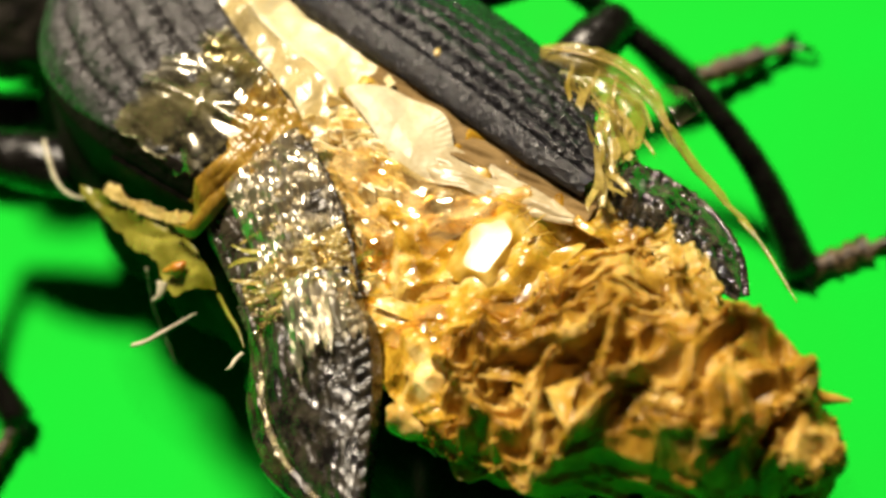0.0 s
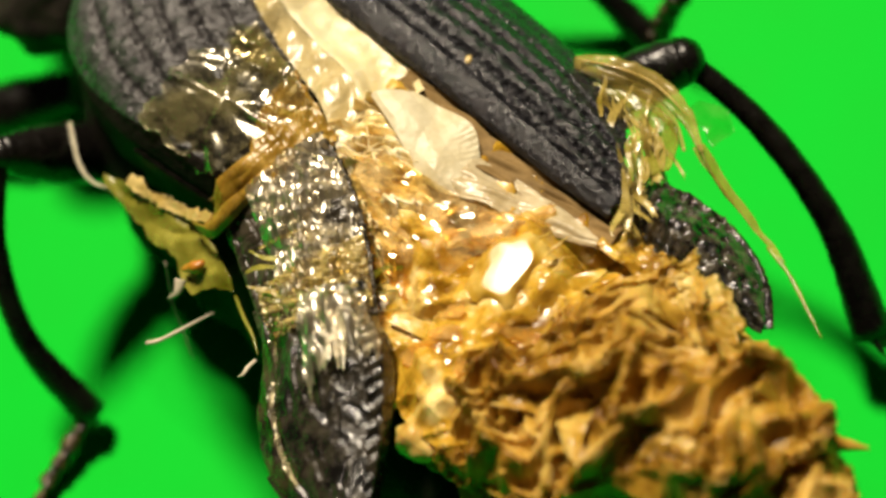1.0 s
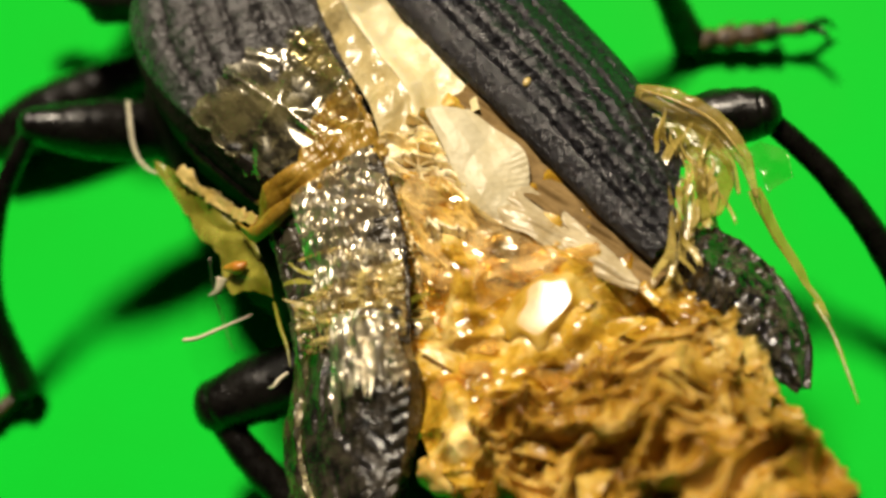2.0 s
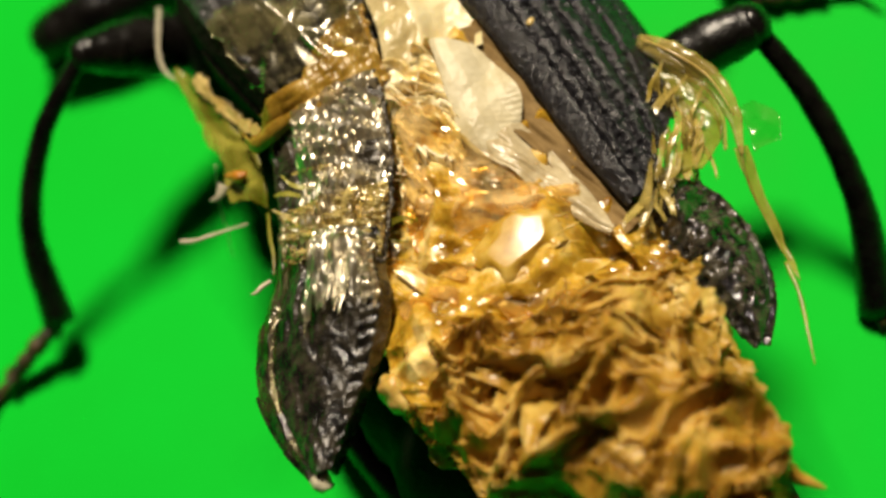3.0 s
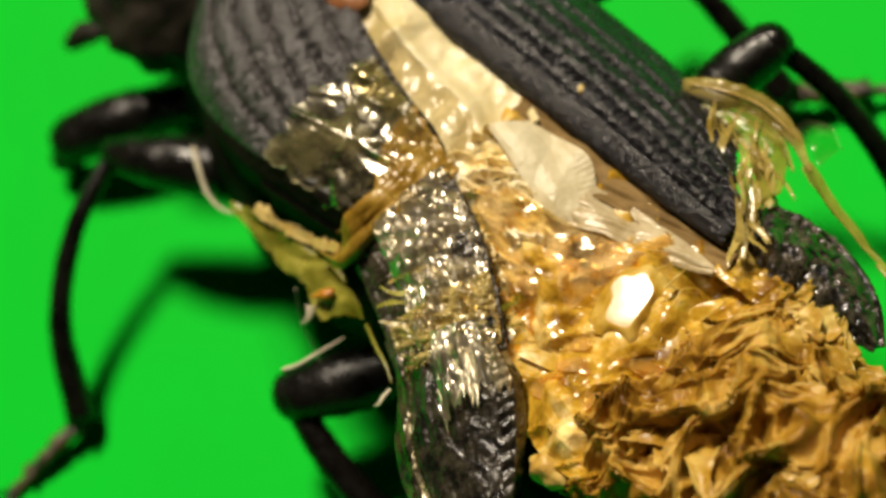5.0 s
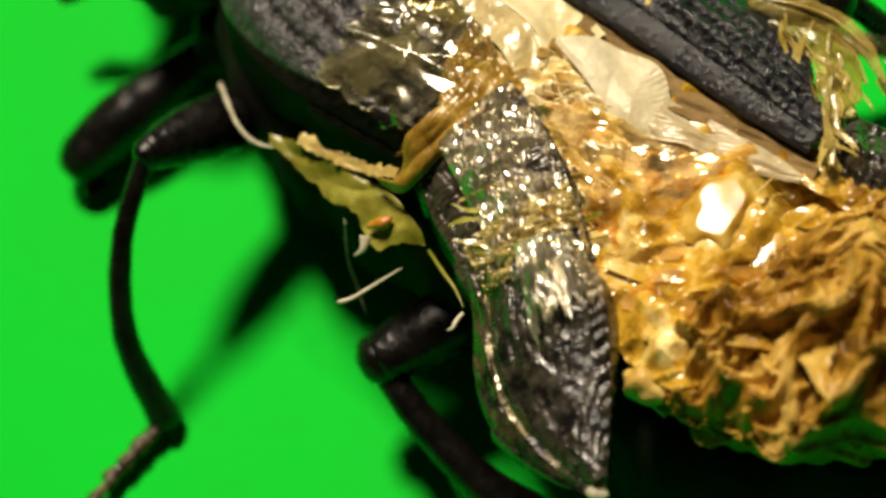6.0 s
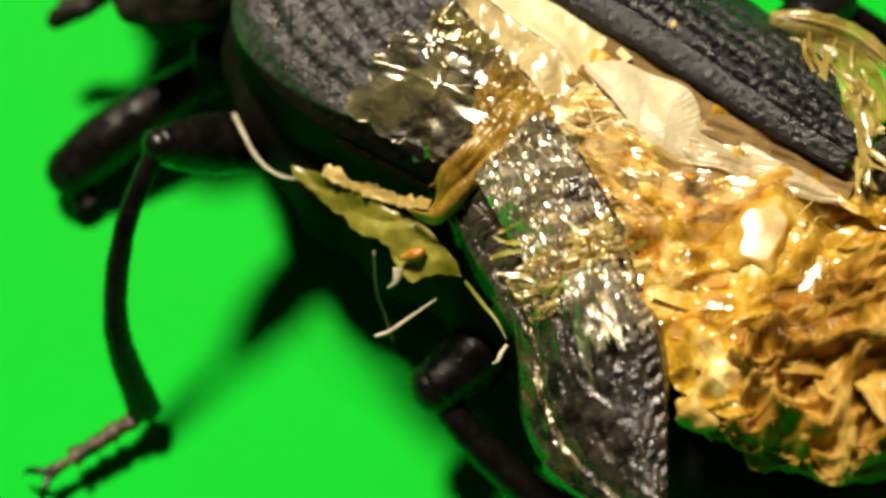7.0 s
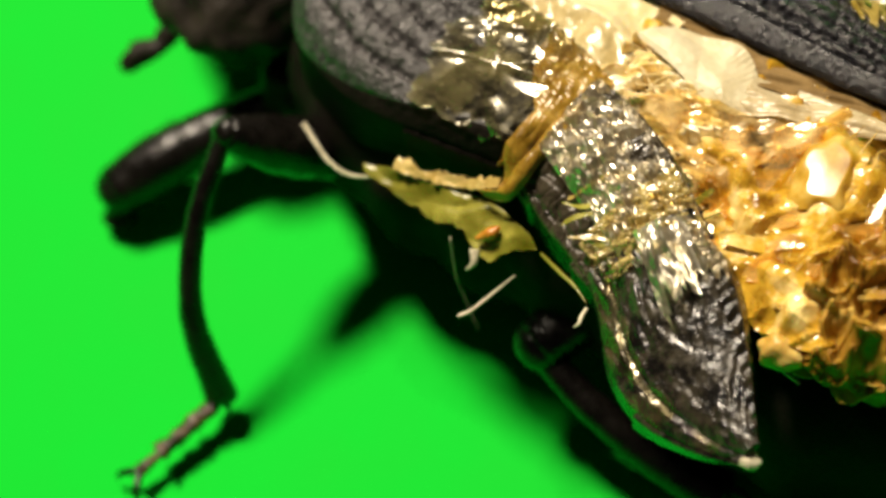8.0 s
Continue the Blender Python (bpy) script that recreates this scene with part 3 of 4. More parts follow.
def wing_low(u, v):
    """A fan that opens from the root and ends in a round lobe."""
    a = along([(1.80, 1.60, 0.34), (1.68, 0.72, 0.32), (1.54, -0.01, 0.28), (1.45, -0.63, 0.22), (1.64, -1.08, 0.12), (1.95, -1.22, 0.05)], v)
    b = along([(2.55, 1.25, 0.20), (2.78, 0.45, 0.16), (2.90, -0.25, 0.14), (2.62, -0.78, 0.12), (2.32, -1.08, 0.08), (2.0, -1.23, 0.04)], v)
    p = a.lerp(b, u)
    pleat = max(0.0, u - 0.45) * max(0.0, 1 - abs(v - 0.55) / 0.35)
    p.z += 0.10 * math.sin(math.pi * u) + crumple(p.x, p.y, 0.8, 0.15, 61, 4, 0.25) + 0.016 * pleat * math.sin(p.y * 52 + p.x * 10 + 3 * grain(p, 0.8)) + bowls(p.x, p.y, 0.6, 0.06, 18, 0.6)
    return p


part("hind_wing_fold", sheet(60, 100, wing_low, 0.02), WING_PALE, beetle, "pale pleated hind wing membrane")


def wing_end(u, v):
    a = along([(1.60, -1.0, 0.12), (1.98, -1.66, 0.14), (2.25, -2.42, 0.14), (2.62, -3.16, 0.10), (3.02, -3.8, 0.0)], v)
    b = along([(2.60, -0.7, 0.06), (2.85, -1.5, 0.05), (3.02, -2.3, 0.05), (3.14, -3.0, 0.03), (3.18, -3.7, 0.0)], v)
    p = a.lerp(b, u)
    p.x += 0.07 * grain((v * 9, 4, 0), 1.0) * (1 - u)
    p.z += 0.08 * math.sin(math.pi * u) + crumple(p.x, p.y, 0.7, 0.22, 66, 4, 0.2) + streaks(p.x, p.y, -1.1, 0.22, 0.08, 53, 5.0)
    return p


part("hind_wing_end", sheet(40, 90, wing_end, 0.02), WING_CLEAR, beetle, "half clear creased end of the hind wing")


def brown_sliver(u, v):
    a = along([(1.75, 1.5, 0.0), (2.0, 0.5, -0.04), (2.3, -0.6, -0.06), (2.7, -1.8, -0.08), (3.0, -3.2, -0.12), (3.2, -3.9, -0.16)], v)
    b = along([(3.0, 1.9, -0.12), (3.2, 0.5, -0.12), (3.4, -0.6, -0.12), (3.55, -1.8, -0.14), (3.7, -3.0, -0.16), (3.75, -3.7, -0.2)], v)
    p = a.lerp(b, u)
    p.z += 0.04 * facet(p, 0.8, 4.0) + 0.05 * grain(p, 0.9, 7) + streaks(p.x, p.y, -1.15, 0.30, 0.14, 55, 4.0)
    return p


part("wing_root", sheet(30, 90, brown_sliver, 0.05), SLIVER, beetle, "brown membrane under the wing case edge")


def side_membrane(u, v):
    a = along([(3.0, -2.9, -0.12), (3.1, -3.8, -0.1), (3.3, -4.8, -0.05), (3.6, -5.6, -0.2)], v)
    b = along([(4.6, -2.6, -0.75), (4.9, -3.4, -0.8), (4.9, -4.2, -1.0), (4.6, -5.2, -1.2)], v)
    p = a.lerp(b, u)
    p.z += bowls(p.x, p.y, 0.45, 0.3, 23, 0.6) + bowls(p.x, p.y, 0.2, 0.08, 24, 0.6)
    return p


part("side_membrane", sheet(50, 70, side_membrane, 0.04), AMBER, beetle, "amber membrane beside the broken case")
part("scute", lump((1.68, 6.25, 0.24), (0.5, 0.6, 0.18), 0.15, 1.5, 2.0, 4), RUST, beetle, "rusty orange scutellum")


# ---- abdomen ----
def belly_height(x, y):
    rise = 0.62 * min(max((-1.2 - y) / 2.4, 0.0), 1.0)
    right = min(max((x - 1.9) / 1.5, 0.0), 1.0)
    dome = 0.28 * math.exp(-(((x - 1.4) / 0.9) ** 2 + ((y + 3.2) / 0.8) ** 2))
    return -0.22 + rise * (1 - 0.95 * right) + dome - 0.25 * right


def abdomen(u, v):
    a = along([(0.2, 2.0, 0), (0.0, 0.5, 0), (-0.6, -1.2, 0), (-1.3, -2.8, 0), (-1.75, -4.2, 0), (-1.6, -5.4, 0)], v)
    b = along([(2.4, 2.0, 0), (2.8, 0.5, 0), (3.2, -1.2, 0), (3.6, -2.8, 0), (3.75, -4.2, 0), (3.8, -5.4, 0)], v)
    p = a.lerp(b, u)
    smooth = math.exp(-(((p.x - 1.45) / 0.85) ** 2 + ((p.y + 3.32) / 0.75) ** 2))
    wild = max(0.0, 1 - 1.1 * smooth)
    z = belly_height(p.x, p.y)
    z += wild * (bowls(p.x * 0.8 + p.y * 0.15, p.y * 1.1, 1.0, 0.45, 5, 0.8) + crumple(p.x, p.y, 0.9, 0.34, 71, 5, 0.2) + crumple(p.x, p.y, 0.45, 0.20, 72, 4, 0.18) + ribbons(p.x, p.y, 0.7, 0.16, 73, 0.2, -0.35, 2.4))
    return Vector((p.x, p.y, z))


part("abdomen", sheet(66, 100, abdomen, 0.3), AMBER, beetle, "crushed glossy amber abdomen membrane", sharp=True)


def taut_membrane(u, v):
    """One smooth pane stretched between the folds."""
    a, b = (u - 0.5) * (1.5 + 0.3 * v), (v - 0.5) * 1.25
    dx, dy = a * 0.94 - b * 0.34, a * 0.34 + b * 0.94
    r2 = dx * dx + dy * dy
    z = 0.735 + 0.008 * dx - 0.06 * dy - r2 / 14.0 + 0.012 * grain((dx * 2, dy * 2, 4), 1.0)
    z -= 6.0 * max(0.0, math.hypot(u - 0.5 + 0.2 * (v - 0.5), v - 0.5) - 0.34 + 0.22 * grain((u * 3.0, v * 3.0, 2), 1.0)) ** 2
    return Vector((1.45 + dx, -3.32 + dy, z))


part("taut_membrane", sheet(80, 72, taut_membrane, 0.02), TAUT, beetle, "smooth shining amber membrane")


def veil(u, v):
    """A thin crinkled skin left over the front of the abdomen."""
    a = along([(0.45, 0.9, 0), (0.15, -0.3, 0), (-0.2, -1.5, 0), (0.1, -2.5, 0)], v)
    b = along([(1.4, 0.6, 0), (1.6, -0.9, 0), (2.25, -2.0, 0), (2.5, -2.8, 0)], v)
    p = a.lerp(b, u)
    edge = min(u, 1 - u, v * 1.2, 1 - v) + 0.10 * grain((u * 4, v * 4, 9), 1.0)
    z = max(belly_height(p.x, p.y), 0.05) + 0.36 + crumple(p.x, p.y, 0.7, 0.30, 91, 5, 0.15) + crumple(p.x, p.y, 0.3, 0.18, 92, 4, 0.15)
    z -= 3.0 * max(0.0, 0.12 - edge)
    return Vector((p.x, p.y, z))


part("skin_veil", sheet(30, 34, veil, 0.012), FILM_MILKY, beetle, "thin milky crinkled skin over the abdomen", sharp=True)


def pulp_height(x, y):
    hill = 1.30 * math.exp(-(((x - 1.4) / 2.3) ** 2 + ((y + 8.0) / 2.6) ** 2))
    return 0.32 + hill - 0.015 * (y + 7) ** 2


def pulp(u, v):
    """A crushed heap: creased panels on top, pleated walls at its sides and tail."""
    a = [(-1.45, -4.3, 0), (-1.70, -5.2, 0), (-1.5, -6.15, 0), (-0.85, -7.25, 0), (0.40, -8.85, 0), (1.8, -10.5, 0)]
    b = [(3.4, -4.9, 0), (3.5, -6.0, 0), (3.55, -7.2, 0), (3.6, -8.4, 0), (3.6, -9.5, 0), (3.0, -10.8, 0)]
    uu, vv = min(max((u - 0.14) / 0.72, 0.0), 1.0), min(v / 0.8, 1.0)
    p = along(a, vv).lerp(along(b, vv), uu)
    left, right, tail = max(0.0, 0.14 - u) / 0.14, max(0.0, u - 0.86) / 0.14, max(0.0, v - 0.8) / 0.2
    drop = min(1.0, max(left, right, tail))
    z = pulp_height(p.x, p.y)
    rim, end = max(0.0, 1 - uu / 0.36), max(0.0, (vv - 0.72) / 0.28)
    z -= 0.65 * rim * rim * min(1.0, max(0.0, vv - 0.2) / 0.3) + 0.35 * end * end
    top = 0.30 * grain(p, 0.5, 12) + bowls(p.x * 0.8 - p.y * 0.5, p.x * 0.35 + p.y * 0.55, 1.1, 0.75, 1, 0.7)
    top += ribbons(p.x, p.y, 0.95, 0.62, 2, 0.20, 0.45, 1.8) + ribbons(p.x, p.y, 0.42, 0.26, 3, 0.24, -0.5, 2.0)
    top += crumple(p.x, p.y, 0.5, 0.26, 83, 4, 0.4) + streaks(p.x, p.y, 0.7, 0.14, 0.06, 84, 5.0) + bowls(p.x, p.y, 0.2, 0.03, 85, 0.6)
    lean = Vector((grain(p, 0.9, 40), grain(p, 0.9, 44), 0)) * 0.45
    p = p + lean * (1 - drop)
    if drop > 0:
        run = u * 5 + v * 9
        pleat = 0.22 * crumple(run, drop * 0.6, 0.5, 1.0, 34, 4, 0.3) * min(1.0, drop * 4) + 0.15 * grain((run * 3, drop * 2, 0), 1.0)
        p = p + Vector((right - left * 0.8, -tail, 0)) * (0.3 * pleat + 0.25 * math.sin(math.pi * min(1, drop * 2)) - (0.4 if left > max(tail, right) else 0.9) * drop) + Vector((pleat * 0.3, pleat * 0.3, 0))
        z -= 1.2 * drop + (0.3 * grain((run * 4.0, 1, 0), 1.0) if drop > 0.9 else 0)
    return Vector((p.x, p.y, z + top * (1 - 0.8 * drop)))


part("tissue", sheet(270, 290, pulp, 0.12), PULP, beetle, "torn tan crumpled abdominal tissue")


def shred(centre, long, wide, turn, tilt, curl, seed, rough=1.0, thick=0.03):
    """A curled torn flake of tissue."""
    rot = Matrix.Rotation(turn, 3, "Z") @ Matrix.Rotation(tilt, 3, "X")

    def place(u, v):
        w = wide * (0.3 + 0.7 * math.sin(math.pi * min(1, 0.15 + v * 0.8))) * (1 + 0.3 * grain((v * 3.5, seed, u * 2), 1.0))
        a = (u - 0.5) * curl
        p = Vector((math.sin(a) / max(curl, 0.2) * w * 1.6, (v - 0.5) * long * (1 + 0.2 * grain((u * 6, seed, 0), 1.0)), (1 - math.cos(a)) / max(curl, 0.2) * w))
        p += Vector((grain(p, 1.1, seed), grain(p, 1.1, seed + 5), grain(p, 1.1, seed + 11))) * 0.3 * min(1, long)
        p.z += rough * (bowls(p.x, p.y, 0.6, 0.45, seed, 0.5) + bowls(p.x, p.y, 0.25, 0.14, seed + 1, 0.5))
        return Vector(centre) + rot @ p
    return sheet(18, 26, place, thick)


rng = random.Random(4)
for k in range(64):
    x, y = rng.uniform(-1.3, 3.7), rng.uniform(-10.0, -5.0)
    if x < -1.3 + max(0, -6.0 - y) * 1.0 or (x > 2.8 and y < -8.8):
        continue
    z = pulp_height(x, y) + rng.uniform(-0.25, 0.1) - 0.5 * max(0.0, -0.4 - x)
    part("tissue_shred", shred((x, y, z), rng.uniform(0.7, 1.6), rng.uniform(0.25, 0.55), rng.uniform(0, 6.28),
                               rng.uniform(-0.6, 0.6), rng.uniform(0.8, 2.4), k * 3.1, 0.6), SHRED, beetle)
for k in range(24):
    t = k / 24
    p = along([(3.3, -5.5, 0.2), (3.6, -7.0, 0.1), (3.65, -8.4, 0.0), (3.45, -9.5, -0.1)], t)
    small = 1 - 0.4 * max(0, t - 0.7) / 0.3
    part("tissue_shred", shred(p + Vector((rng.uniform(-0.3, 0.2), 0, rng.uniform(-0.5, 0.4))), rng.uniform(0.5, 1.0) * small, rng.uniform(0.25, 0.5) * small,
                               rng.uniform(0.6, 2.6), rng.uniform(-0.6, 0.6), rng.uniform(0.8, 1.8), k * 5.3, 0.8), SHRED, beetle)
for k in range(14):
    t = k / 16
    p = along([(-1.55, -4.9, -0.1), (-1.35, -6.0, -0.1), (-0.55, -7.2, 0.1), (0.7, -8.6, 0.2), (1.9, -9.9, 0.2)], t)
    part("tissue_shred", shred(p + Vector((rng.uniform(-0.1, 0.3), rng.uniform(-0.1, 0.3), rng.uniform(-0.3, 0.2))), rng.uniform(0.5, 0.9), rng.uniform(0.2, 0.4),
                               rng.uniform(0, 6.28), rng.uniform(-0.9, 0.9), rng.uniform(0.8, 1.8), k * 7.7 + 40, 0.8), SHRED, beetle)
part("tissue_spike", tube([(3.6, -9.2, 0.1), (3.8, -9.6, 0.05), (4.1, -9.95, 0.0)], [0.2, 0.13, 0.02], 10, 12, 0.4), SHRED, beetle)
part("yellow_lump", lump((-1.78, -4.65, -0.1), (0.28, 0.42, 0.34), 0.5, 2.0, 3.0, 4, 20), YELLOW, beetle, "yellow fatty lump")

rng = random.Random(21)
for k in range(110):
    x, y = rng.uniform(-1.2, 2.8), rng.uniform(-5.2, 0.6)
    if x < -1.0 + max(0.0, y + 2.4) * 0.5 or x > 2.3 and y > -1.5 or (x - 1.45) ** 2 + (y + 3.32) ** 2 < 0.95:
        continue
    clear = k % 5 > 1
    part("membrane_flake", shred((x, y, belly_height(x, y) + (0.16 if clear else 0.04)), rng.uniform(0.4, 1.2), rng.uniform(0.15, 0.42),
                                 rng.uniform(0.5, 2.3), rng.uniform(-0.45, 0.45), rng.uniform(0.1, 0.7), k * 2.3 + 500, 0.12), FILM_AMBER if clear else AMBER, beetle)


# ---- films, strands and hairs ----
def flap(u, v):
    a = along([(-3.05, 5.1, -1.55), (-2.75, 4.2, -1.35), (-2.45, 3.0, -1.2), (-2.3, 2.0, -1.05), (-2.45, 1.0, -0.95)], v)
    b = along([(-3.2, 4.9, -1.65), (-3.2, 3.8, -1.7), (-3.25, 2.7, -1.6), (-3.2, 1.7, -1.5), (-2.6, 0.7, -1.05)], v)
    tear = 1 + 0.45 * grain((v * 4.5, 0, 2), 1.0) + 0.14 * grain((v * 17, 0, 5), 1.0)
    p = a.lerp(b, 0.88 * u * max(0.4, tear))
    p.z += 0.08 * facet(p, 0.8, 2.0) + streaks(p.x, p.y, 1.9, 0.4, 0.10, 12, 3.0)
    return p


part("torn_flap", sheet(40, 110, flap, 0.03), FLAP, beetle, "ragged yellow green translucent flap of membrane")


def crust(u, v):
    a = along([(-2.88, 4.35, -1.25), (-2.66, 3.5, -1.15), (-2.42, 2.8, -1.0), (-2.15, 2.05, -0.6)], v)
    b = a + Vector((0.26, 0.08, 0.14)) * (0.75 + 0.5 * grain((v * 6, 1, 0), 1.0) + 0.35 * grain((v * 23, 1, 0), 1.0))
    p = a.lerp(b, u)
    p.z += 0.07 * facet(p, 3.4, 3.0) + 0.05 * grain(p, 3.0)
    p += Vector((0.10 * grain((v * 14, 3, 0), 1.0), 0, 0)) * (1 - u)
    return p


part("pale_crust", sheet(14, 50, crust, 0.05), STRAND, beetle, "straw coloured broken edge")
part("orange_bit", tube([(-3.05, 1.95, -1.25), (-2.85, 1.75, -1.1), (-2.65, 1.65, -1.0)], [0.05, 0.13, 0.06], 10, 12, 0.3), ORANGE, beetle, "orange scrap on the flap")
part("flap_point", tube([(-3.2, 1.9, -1.4), (-3.4, 1.75, -1.5), (-3.62, 1.8, -1.55)], [0.12, 0.08, 0.02], 8, 10, 0.5, 0.4), HAIR, beetle)


def strand(points, r, mat, name="strand", label="", flat=1.0):
    return part(name, tube(points, [r, r, r * 0.8, r * 0.35], 8, 26, 0.3, flat, points[0][0]), mat, beetle, label)


strand([(-2.9, 7.1, -2.2), (-3.3, 5.95, -2.0), (-3.3, 5.2, -1.8), (-3.0, 4.6, -1.6)], 0.045, HAIR, "hair", "pale curved bristle")
strand([(-4.50, 1.25, -1.5), (-4.25, 1.12, -1.5), (-3.78, 1.05, -1.55), (-3.1, 0.95, -1.6)], 0.04, HAIR, "hair", "pale stiff bristle below the flap")
strand([(-3.2, 2.6, -1.7), (-3.55, 2.3, -2.6), (-3.7, 2.0, -3.2), (-3.9, 1.6, -3.8)], 0.015, HAIR, "hair")
strand([(-1.75, -4.5, -1.0), (-1.6, -5.2, -1.5), (-1.25, -5.8, -1.7), (-1.0, -6.6, -2.2)], 0.035, HAIR, "hair")
strand([(-1.5, -5.3, -1.2), (-1.1, -5.9, -1.7), (-1.0, -6.4, -1.7), (-0.5, -7.1, -2.2)], 0.022, HAIR, "hair")
strand([(-3.1, -1.0, -0.6), (-3.3, -1.05, -0.55), (-3.45, -1.1, -0.55), (-3.55, -1.05, -0.6)], 0.045, HAIR, "hair")
strand([(-2.6, 0.6, -1.0), (-2.75, 0.0, -0.8), (-2.85, -0.5, -0.7), (-3.0, -0.9, -0.65)], 0.04, FLAP, "film_strip")


def fibre(x, y, z, d, slope, r):
    ends = [(x + d * k / 3 + rng.uniform(-0.04, 0.04), y + d * k / 3 * slope + rng.uniform(-0.08, 0.08), z + 0.05 * math.sin(math.pi * k / 3) + rng.uniform(-0.02, 0.03)) for k in range(4)]
    return tube(ends, [r * 0.5, r, r * 1.2, r * 0.3], 6, 12, 0.3, 0.5, x)


some = []
for k in range(14):
    x, y = rng.uniform(-2.2, -0.6), rng.uniform(-1.5, 0.3)
    z = 0.30 + rng.uniform(-0.05, 0.08) - 0.34 * max(0, -1.7 - x)
    some.append(fibre(x, y, z, rng.uniform(0.5, 1.5), rng.uniform(-0.95, -0.25), rng.uniform(0.008, 0.024)))
tagged(part("fibre_tangle", merge(*some), STRAND, beetle, "fine straw coloured fibres across the torn case"), kind="stuff")
some = []
for k in range(60):
    x, y = rng.uniform(-0.9, 2.0), rng.uniform(-4.6, -0.6)
    some.append(fibre(x, y, belly_height(x, y) + 0.02, rng.uniform(0.4, 1.0), rng.uniform(-0.8, 0.4), rng.uniform(0.006, 0.016)))
tagged(part("fibre_tangle", merge(*some), AMBER, beetle, "amber fibres of the crushed abdomen"), kind="stuff")


for k in range(20):
    x, y = rng.uniform(-2.2, -0.6), rng.uniform(-1.9, 0.2)
    z = 0.38 - 0.30 * max(0.0, -1.7 - x) + rng.uniform(-0.04, 0.06)
    part("film_strip", shred((x, y, z), rng.uniform(0.6, 1.6), rng.uniform(0.03, 0.10), rng.uniform(0.6, 1.15), rng.uniform(-0.5, 0.5), rng.uniform(0.2, 0.6), k * 3.9 + 300, 0.15, 0.008), (FLAP, GOLD_FILM)[k % 2], beetle)


def gold_web(u, v):
    a = along([(0.72, 1.75, 0.14), (0.55, 0.8, 0.16), (0.30, -0.2, 0.18), (0.05, -1.1, 0.18), (-0.25, -1.9, 0.15)], v)
    b = along([(1.85, 1.6, 0.2), (1.72, 0.7, 0.16), (1.56, -0.2, 0.14), (1.45, -0.9, 0.12), (1.2, -1.7, 0.1)], v)
    p = a.lerp(b, u)
    p.z += streaks(p.x, p.y, -0.95, 0.24, 0.26, 16, 4.0) + ribbons(p.x, p.y, 0.42, 0.20, 17, 0.22, -0.9, 3.0) + crumple(p.x, p.y, 0.4, 0.25, 93, 4, 0.3) - 0.8 * max(0.0, v - 0.8) - 0.6 * max(0.0, 0.14 - u) * v
    p.y += (0.6 * grain((u * 4, 0, 3), 1.0) + 0.35 * grain((u * 13, 0, 5), 1.0) + 0.25) * v
    p.x += 0.12 * grain((v * 6, 2, 1), 1.0)
    return p


part("gold_web", sheet(60, 110, gold_web, 0.03), WEB, beetle, "crinkled pale gold membrane beside the wing", sharp=True)


some = []
for k in range(18):
    x, y = rng.uniform(0.6, 1.5), rng.uniform(-0.9, 1.7)
    d, way = rng.uniform(0.3, 0.9), rng.uniform(-2.2, -0.4)
    ends = [(x + d * math.cos(way) * j / 3 + rng.uniform(-0.06, 0.06), y + d * math.sin(way) * j / 3 + rng.uniform(-0.06, 0.06), 0.26 - 0.08 * max(0.0, 0.5 - y) + 0.10 * math.sin(math.pi * j / 3)) for j in range(4)]
    r = rng.uniform(0.012, 0.035)
    some.append(tube(ends, [r, r, r * 0.8, r * 0.3], 6, 12, 0.3, 0.6, x))
tagged(part("fibre_tangle", merge(*some), WING, beetle, "cream strands between wing and abdomen"), kind="stuff")


def film_tube():
    return tube([(5.45, -0.1, -0.55), (5.85, -0.75, -0.45), (6.25, -1.55, -0.55), (6.3, -2.4, -0.65), (6.05, -3.2, -0.8)], [0.16, 0.27, 0.24, 0.17, 0.05], 14, 50, 0.18, 0.5)


part("film_roll", film_tube(), GOLD_FILM, beetle, "yellow rolled strip of torn membrane")
part("film_roll", tube([(5.5, -0.15, -0.62), (5.75, -0.85, -0.6), (6.0, -1.6, -0.7), (6.05, -2.3, -0.8), (5.85, -2.9, -0.9)], [0.12, 0.19, 0.17, 0.12, 0.04], 12, 50, 0.2, 0.45), GOLD_FILM, beetle, "thin yellow rolled strip of membrane")
# pale strand laid on the roll as a painted highlight line
strand([(5.5, -0.2, -0.34), (5.9, -0.9, -0.26), (6.22, -1.6, -0.36), (6.28, -2.5, -0.5)], 0.025, STRAND, "film_glint", "pale strand standing in for the highlight along the rolled strip")


def film_leaf(points_a, points_b, seed, name="film_leaf", mat=FLAP):
    def place(u, v):
        p = along(points_a, v).lerp(along(points_b, v), u)
        p.z += 0.14 * facet(p, 1.6, seed)
        return p + Vector((grain(p, 2.0, seed), grain(p, 2.0, seed + 4), 0)) * 0.08
    return part(name, sheet(14, 24, place, 0.015), mat, beetle)


